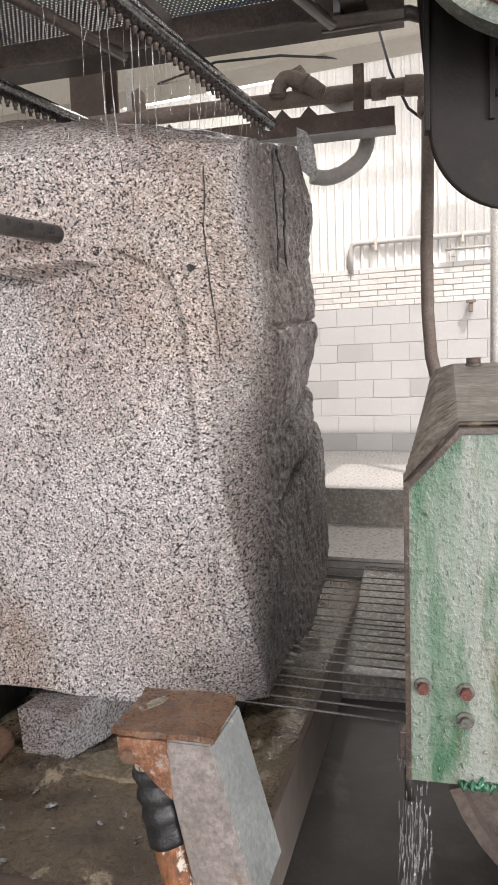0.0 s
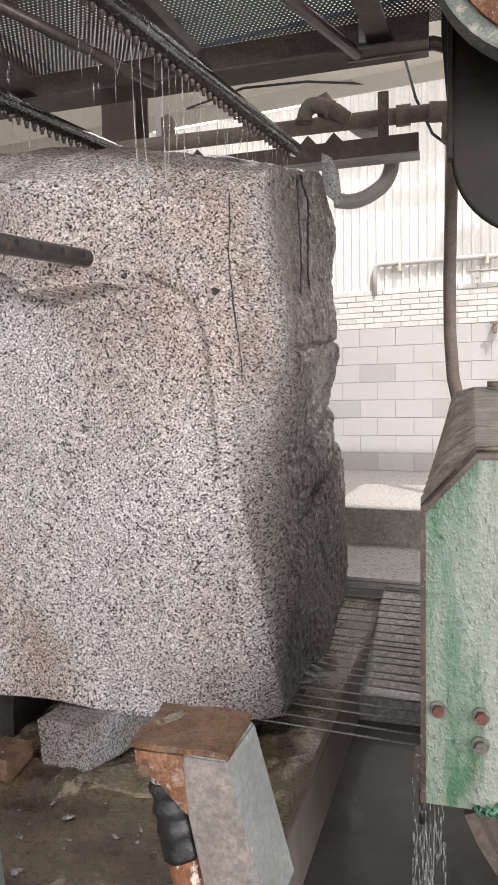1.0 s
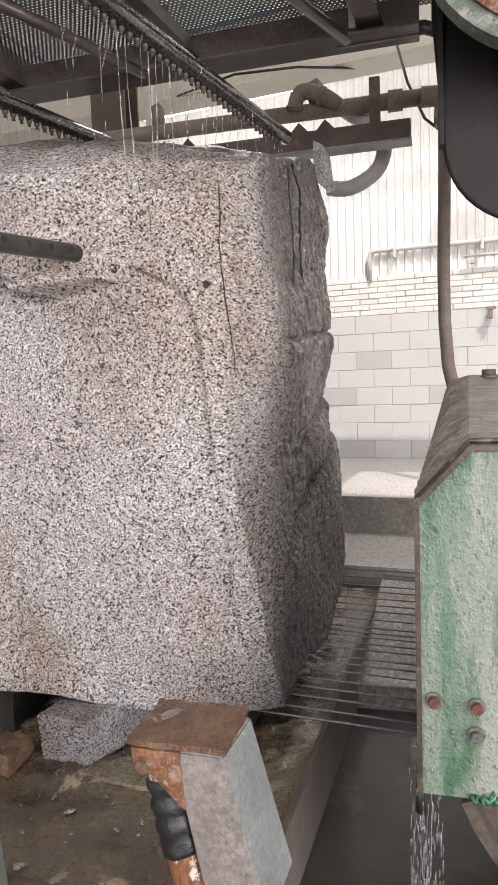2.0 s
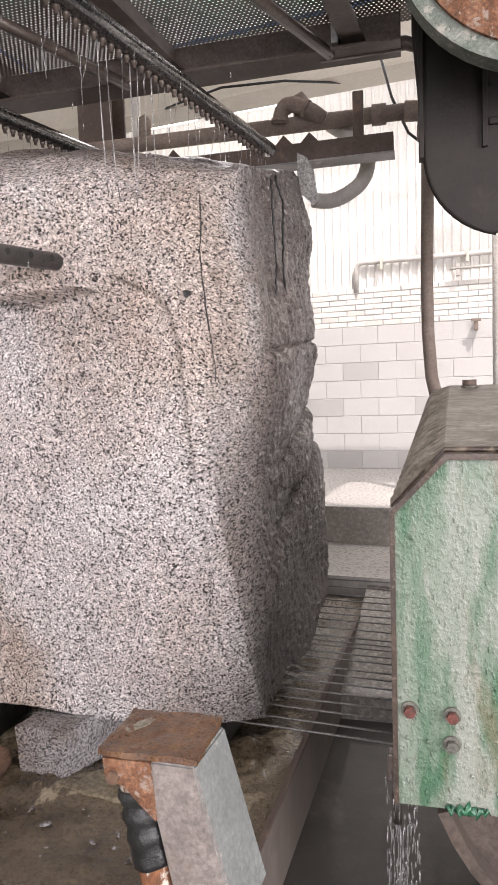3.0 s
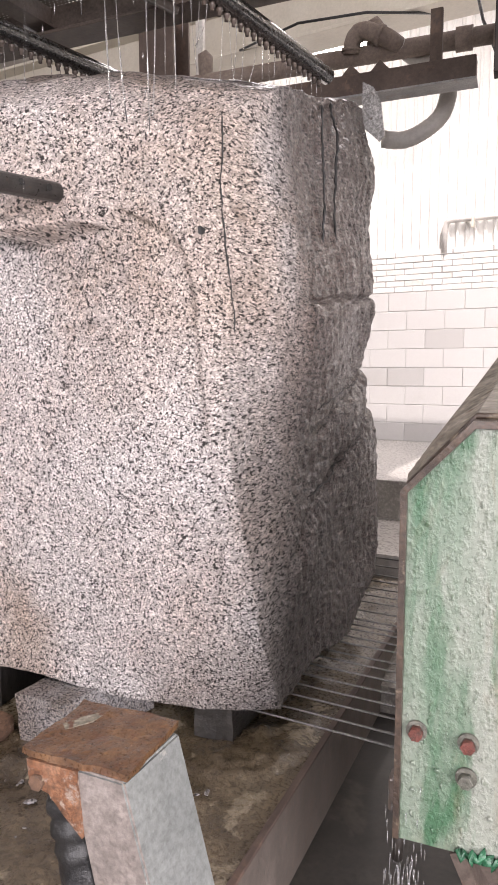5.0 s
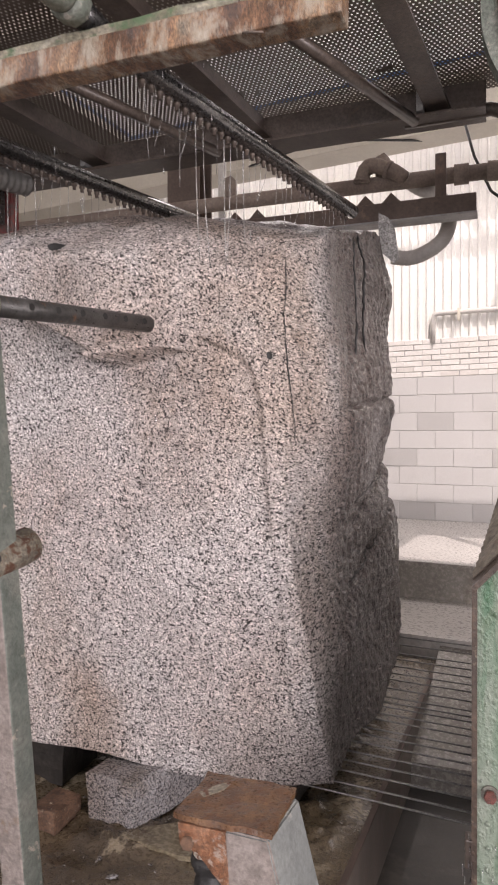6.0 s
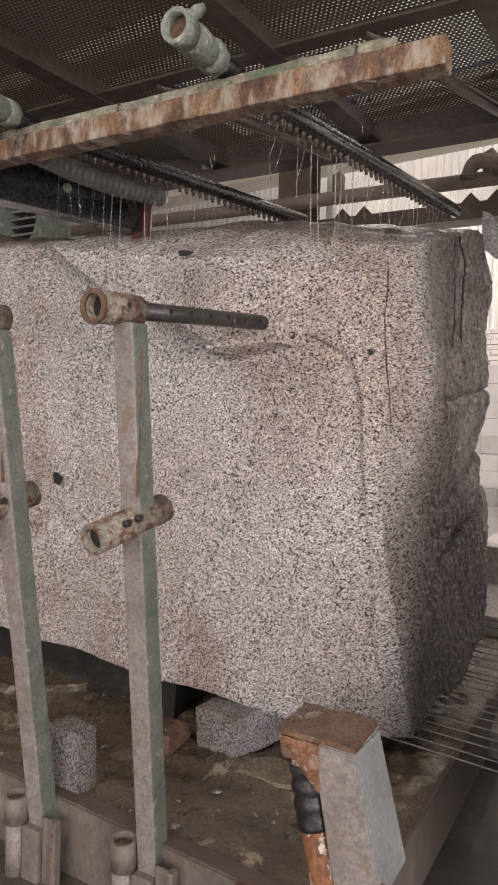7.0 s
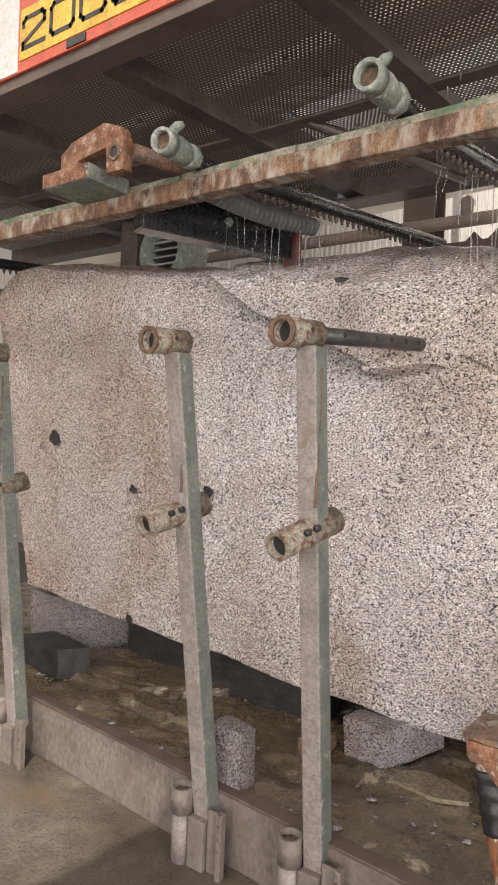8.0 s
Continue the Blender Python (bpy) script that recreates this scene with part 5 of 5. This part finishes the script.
def spray_pipe(a, m, b):
    """A black spray pipe with a row of nozzles, a ball valve on its near end."""
    a, m, b = Vector(a), Vector(m), Vector(b)
    d = (m - a).normalized()
    t = thing("spray_pipe", a, "wet black spray pipe with nozzles and a scaled valve", "pipe", "spray pipes over the block")
    v = part("valve_body", sweep(hollow(B(), a, a + d * 0.055, 0.044, 0.033, 18), [a + d * 0.05, a + d * 0.06, a + d * 0.10, a + d * 0.15, a + d * 0.17], [0.036, 0.043, 0.046, 0.042, 0.036], 18), VALVE, t, "scaled grey-green ball valve")
    part("valve_bore", sweep(B(), [a + d * 0.03, a + d * 0.035], 0.0328, 12), RUST, v)
    part("union", sweep(B(), [a + d * 0.165, a + d * 0.17, a + d * 0.215, a + d * 0.22], [0.036, 0.047, 0.047, 0.036], 8), VALVE, t, "hexagonal union nut")
    c = a + d * 0.075
    part("stem", sweep(B(), [c + Vector((0, 0, 0.03)), c + Vector((0, 0, 0.066))], [0.02, 0.015], 10), VALVE, v)
    part("lever", sweep(B(), [c + Vector((0.0, 0, 0.058)), c + Vector((0.012, 0.01, 0.072)), c + Vector((0.028, 0.02, 0.085))], [0.015, 0.018, 0.010], 10, True, 0.5), VALVE, v)
    part("pipe", sweep(B(), [a + d * 0.2, m - d * 0.03, m + (b - m).normalized() * 0.03, b], [0.034, 0.033, 0.032, 0.032], 18), BLACK_PIPE, t, "wet black pipe")
    e = (b - m).normalized()
    n = int((b - m).length / 0.04)
    side = e.cross(Vector((0, 0, 1))).normalized()
    for k in range(3, n):
        p = m + e * 0.04 * k + side * -0.012 - Vector((0, 0, 0.026))
        part("nozzle", sweep(B(), [p, p - Vector((0, 0, 0.014)), p - Vector((0, 0, 0.016)), p - Vector((0, 0, 0.028))], [0.011, 0.011, 0.007, 0.007], 8), DARK_STEEL, t)
    return t, m, e, n


PIPES = [spray_pipe((-0.10, 1.116, 2.548), (-0.115, 1.52, 2.575), (0.205, 3.10, 2.60)), spray_pipe((-0.87, 1.109, 2.535), (-0.93, 1.42, 2.56), (-0.55, 2.96, 2.60)), spray_pipe((-3.05, 1.40, 2.50), (-2.98, 1.7, 2.51), (-2.72, 2.9, 2.58))]


def overhead_things():
    t = thing("clamp_bracket", (-1.25, 1.2, 2.45), "rusty clamp bracket with a round eye bolted to a grey block", "bracket")
    dx, dz = -0.065, -0.042
    bl = part("block", fronted(box(B(), (-1.50 + dx, 1.14, 2.497), (-1.22 + dx, 1.36, 2.60 + dz), 0.008)), [VALVE, ORANGE_RUST], t)
    out = [(-1.40, 2.60), (-1.40, 2.66), (-1.33, 2.70), (-1.15, 2.735), (-1.06, 2.70), (-1.04, 2.65), (-1.04, 2.54), (-1.13, 2.54), (-1.135, 2.64), (-1.30, 2.62), (-1.30, 2.60)]
    part("hook_plate", prism(B(), [(x + dx, z + dz) for x, z in out], "y", 1.155, 1.20), ORANGE_RUST, t, "flaking rusty hook plate")
    part("eye", hollow(B(), (-1.085 + dx, 1.145, 2.61 + dz), (-1.085 + dx, 1.21, 2.61 + dz), 0.032, 0.022), RUST, t)
    # black disc that paints the shade within the eye
    part("eye_hole_shade", sweep(B(), [(-1.085 + dx, 1.150, 2.61 + dz), (-1.085 + dx, 1.153, 2.61 + dz)], 0.0215, 16), SIGN_HOLE_BLACK, t)
    part("rod", sweep(B(), [(-1.09, 1.19, 2.57), (-0.99, 1.40, 2.55), (-0.93, 1.55, 2.54)], 0.03, 14), RUST, t)
    part("set_screw", sweep(B(), [(-1.36 + dx, 1.18, 2.64 + dz), (-1.36 + dx, 1.18, 2.71 + dz)], 0.010, 8), BOLT, bl)
    # ribbed hose
    t = thing("ribbed_hose", (-0.9, 1.6, 2.36), "dark ribbed hose slung under the rail", "hose")
    pts, rs = [], []
    for k in range(90):
        f = k / 89
        pts.append(Vector((-0.93, 1.42, 2.475)).lerp(Vector((-0.80, 2.02, 2.475)), f) + Vector((0, 0, -0.02 * math.sin(f * 3.1))))
        rs.append(0.036 + (0.004 if k % 4 < 2 else 0.0))
    part("hose_body", sweep(B(), pts, rs, 14), HOSE, t)
    # black cross arm with a red end
    t = thing("cross_arm", (-1.6, 2.15, 2.4), "black steel cross arm with a worn red end", "beam")
    ma = Matrix.Translation((-0.98, 2.09, 2.36)) @ pose(0, 0, 0, 0, 0, -22)
    part("arm", box(B(), (-0.055, -0.75, 0.0), (0.045, 0.0, 0.17), 0.006, ma), BLACK_PIPE, t)
    part("arm_lip", box(B(), (-0.065, -0.75, 0.168), (0.055, 0.0, 0.18), 0.003, ma), DARK_STEEL, t)
    part("bolt_head", sweep(B(), [ma @ Vector((0.045, -0.35, 0.10)), ma @ Vector((0.06, -0.35, 0.10))], 0.02, 6), VALVE, t)
    part("red_end", box(B(), (-1.00, 2.09, 2.33), (-0.92, 2.13, 2.56), 0.006), RED_WORN, t, "worn red end plate")
    # finned motor cover behind
    t = thing("finned_motor", (-2.1, 2.9, 2.5), "grey finned motor cover behind the block", "motor")
    part("cover", hollow(B(), (-2.42, 2.72, 2.74), (-2.42, 3.0, 2.74), 0.19, 0.165, 28), VALVE, t)
    part("backing", sweep(B(), [(-2.42, 2.96, 2.74), (-2.42, 2.98, 2.74)], 0.165, 24), DARK_STEEL, t)
    for k in range(5):
        part("fin", box(B(), (-2.56, 2.80, 2.62 + 0.05 * k), (-2.28, 2.94, 2.635 + 0.05 * k), 0.002), PALE_STEEL, t)
    t = thing("back_frame", (-2.6, 2.7, 2.45), "dark steel frame member behind the block", "beam")
    part("member", box(B(), (-4.4, 2.74, 2.50), (-2.68, 2.82, 2.66), 0.005), DARK_STEEL, t)
    part("upright", box(B(), (-2.80, 2.72, 2.40), (-2.64, 2.84, 3.0), 0.005), DARK_STEEL, t)
    # column at the back, water main and its hangers
    t = thing("steel_column", (-1.2, 4.25, 0), "brown steel column behind the block", "column")
    part("flange_a", box(B(), (-1.30, 4.15, 0.0), (-1.06, 4.17, 3.6), 0.003), BROWN_STEEL, t)
    part("web", box(B(), (-1.19, 4.17, 0.0), (-1.17, 4.36, 3.6), 0), BROWN_STEEL, t)
    part("flange_b", box(B(), (-1.30, 4.36, 0.0), (-1.06, 4.38, 3.6), 0.003), BROWN_STEEL, t)
    solo("white_strip", box(B(), (-0.98, 4.30, 0.32), (-0.93, 4.34, 3.75), 0.004), SIGN_WHITE, "narrow white post beside the steel column", "post")
    t = thing("water_main", (0, 4.0, 2.2), "dusty brown water main crossing behind the block and turning down", "pipe")
    part("main", sweep(B(), [(-4.0, 4.0, 3.08), (0.86, 4.0, 3.045)], 0.045, 16), DUST_PIPE, t)
    part("elbow", sweep(B(), [(0.80, 4.0, 3.046), (0.88, 4.0, 3.04), (0.92, 4.0, 3.01), (0.925, 4.0, 2.95)], 0.056, 14), DUST_PIPE, t)
    part("coupling", sweep(B(), [(0.62, 4.0, 3.047), (0.70, 4.0, 3.046)], 0.058, 14), DUST_PIPE, t)
    part("drop_coupling", sweep(B(), [(0.925, 4.0, 2.88), (0.925, 4.0, 2.96)], 0.058, 14), DUST_PIPE, t)
    part("drop_hose", sweep(B(), [(0.925, 4.0, 2.92), (0.92, 4.0, 2.5), (0.912, 3.99, 2.1), (0.915, 3.97, 1.8), (0.93, 3.9, 1.55), (0.96, 3.8, 1.40), (1.0, 3.7, 1.3)], 0.035, 14), DUST_PIPE, t, "hanging brown hose")
    for x in (-0.62, 0.36):
        part("stub_cap", sweep(B(), [(x - 0.15, 4.0, 3.05), (x - 0.15, 4.0, 3.20), (x - 0.13, 4.0, 3.22)], [0.04, 0.045, 0.02], 10), DUST_PIPE, t)
    t = thing("grey_hose", (0.5, 3.9, 2.55), "thick grey hose looping down behind the block", "hose")
    pts = [(0.093, 3.96, 3.05), (0.105, 3.95, 3.11), (0.15, 3.94, 3.145), (0.22, 3.93, 3.12), (0.31, 3.95, 3.075), (0.41, 4.08, 3.03), (0.51, 4.06, 2.97), (0.585, 3.92, 2.85), (0.60, 3.90, 2.755), (0.563, 3.9, 2.655), (0.468, 3.9, 2.59), (0.372, 3.9, 2.567), (0.27, 3.86, 2.577)]
    line = []
    for i in range(len(pts) - 1):
        p = [Vector(pts[max(0, min(len(pts) - 1, i + k))]) for k in (-1, 0, 1, 2)]
        for s in range(4):
            u = s / 4
            line.append(0.5 * (2 * p[1] + (p[2] - p[0]) * u + (2 * p[0] - 5 * p[1] + 4 * p[2] - p[3]) * u * u + (3 * p[1] - p[0] - 3 * p[2] + p[3]) * u ** 3))
    part("hose_body", sweep(B(), line[17:], 0.042, 14), GREY_HOSE, t)
    part("hose_neck", sweep(B(), line[:18], 0.044, 14, True, 0.15), DUST_PIPE, t, "dust-caked neck of the hose")
    for k in (1, 13):
        part("hose_clamp", sweep(B(), [line[k], line[k + 1]], 0.052, 14), DUST_PIPE, t)
    t = thing("guide_beam", (0.3, 3.6, 2.68), "brown steel guide beam hung behind the block", "beam")
    part("beam", box(B(), (-0.9, 3.56, 2.685), (0.75, 3.64, 2.785), 0.004), BROWN_STEEL, t)
    part("lip", box(B(), (-0.9, 3.54, 2.676), (0.755, 3.66, 2.685), 0.002), PALE_STEEL, t)
    part("hanger", box(B(), (0.545, 3.59, 2.785), (0.60, 3.62, 3.02), 0.004), BROWN_STEEL, t)
    for x in (-0.60, -0.46, 0.17, 0.31):
        bm = prism(B(), [(x - 0.09, 2.77), (x, 2.865), (x + 0.09, 2.77)], "y", 3.645, 3.675)
        part("v_plate", bm, BROWN_STEEL, t)
    part("end_plate", prism(B(), [(0.275, 2.695), (0.325, 2.665), (0.358, 2.60), (0.378, 2.45), (0.352, 2.43), (0.30, 2.48), (0.275, 2.50)], "y", 3.44, 3.452), SCALED, t, "white-scaled wet end plate")
    solo("black_cable", sweep(B(), [(0.62, 4.6, 3.75), (0.72, 4.4, 3.3), (0.82, 4.2, 3.0), (0.95, 4.05, 2.83), (1.15, 4.0, 2.76)], 0.009, 8), BLACK_TAPE, "thin black cable hanging from the roof", "cable")
    solo("roof_cable", sweep(B(), [(-1.2, 5.55, 3.94), (-0.6, 5.2, 3.88), (-0.1, 5.2, 3.86), (0.3, 5.55, 3.94)], 0.010, 8), BLACK_TAPE, "slack black cable under the crane beam", "cable")


overhead_things()


# ---- water ----
def water():
    rnd = random.Random(11)
    movers = []
    for pi, (t, a, d, n) in enumerate(PIPES):
        bm = B()
        for k in range(3, n):
            p = a + d * 0.04 * k - Vector((0.0, 0, 0.054))
            fall = rnd.uniform(0.10, 0.30)
            if k in (9, 10, 13, 14, 16):
                fall = 0.45
            if k % 5 == 1 and fall < 0.44:
                continue
            drift = Vector((rnd.uniform(-0.03, 0.02), rnd.uniform(-0.03, 0.03), 0))
            pts = [p + drift * (s / 6) ** 2 - Vector((0, 0, fall * s / 6)) for s in range(7)]
            sweep(bm, pts, [(0.0022 if fall > 0.44 else 0.0010) * rnd.uniform(0.5, 1.3) for _ in pts], 6)
        st = solo("water_streams", bm, WATER, "thin clear water streams falling from a spray pipe", "water", "", "stuff")
    # streams under the wheel housing
    bm = B()
    for k in range(9):
        x, y = 0.787 + rnd.uniform(-0.02, 0.03), 1.60 + rnd.uniform(-0.02, 0.02)
        pts = [Vector((x + rnd.uniform(-0.004, 0.004) - 0.02 * s / 8, y, 0.43 - 0.40 * s / 8)) for s in range(9)]
        sweep(bm, pts, [0.0008 * rnd.uniform(0.3, 1.4) for _ in pts], 6)
    solo("drain_water", bm, WATER, "thin water streams draining from the wheel housing", "water", "", "stuff")
    # loose drops that fall again and again
    for c in range(10):
        bm = B()
        if c < 7:
            base = Vector((rnd.uniform(-1.2, 0.25), rnd.uniform(1.5, 2.6), 2.45))
            spread, h = (0.25, 0.25, 0.3), 1.0
            if base.y > 1.75:
                base.y, h = 1.7, 1.4
        else:
            base = Vector((0.80, 1.60, 0.42))
            spread, h = (0.04, 0.03, 0.20), 0.25
        for k in range(16 if c < 7 else 60):
            q = base + Vector([rnd.uniform(-s, s) for s in spread])
            sweep(bm, [q, q - Vector((0, 0, 0.008)), q - Vector((0, 0, rnd.uniform(0.015, 0.035)))], [0.0004, 0.0018, 0.0005], 5)
        ob = solo("falling_drops", bm, WATER, "clear water drops falling", "water drops", "falling drops", "stuff")
        movers.append((ob, h, rnd.uniform(0.0, 1.0), 0.55 if c < 7 else 0.33))
    return movers


DROPS = water()
masonry_wall()


def motions():
    """Each cluster of drops falls with gravity, and a new fall begins where the last one did."""
    for ob, h, phase, span in DROPS:
        home = ob.matrix_basis.copy()
        rows = []
        count = int(8.0 / span) + 2
        for k in range(count):
            for f in (0.0, 0.5, 0.93):
                t = (k - phase + f) * span
                if 0.0 < t < 8.0:
                    rows.append((t, Matrix.Translation((0, 0, -h * (0.35 * f + 0.65 * f * f))) @ home))
        walk(ob, [(0.0, rows[0][1])] + rows + [(8.0, rows[-1][1])])


motions()
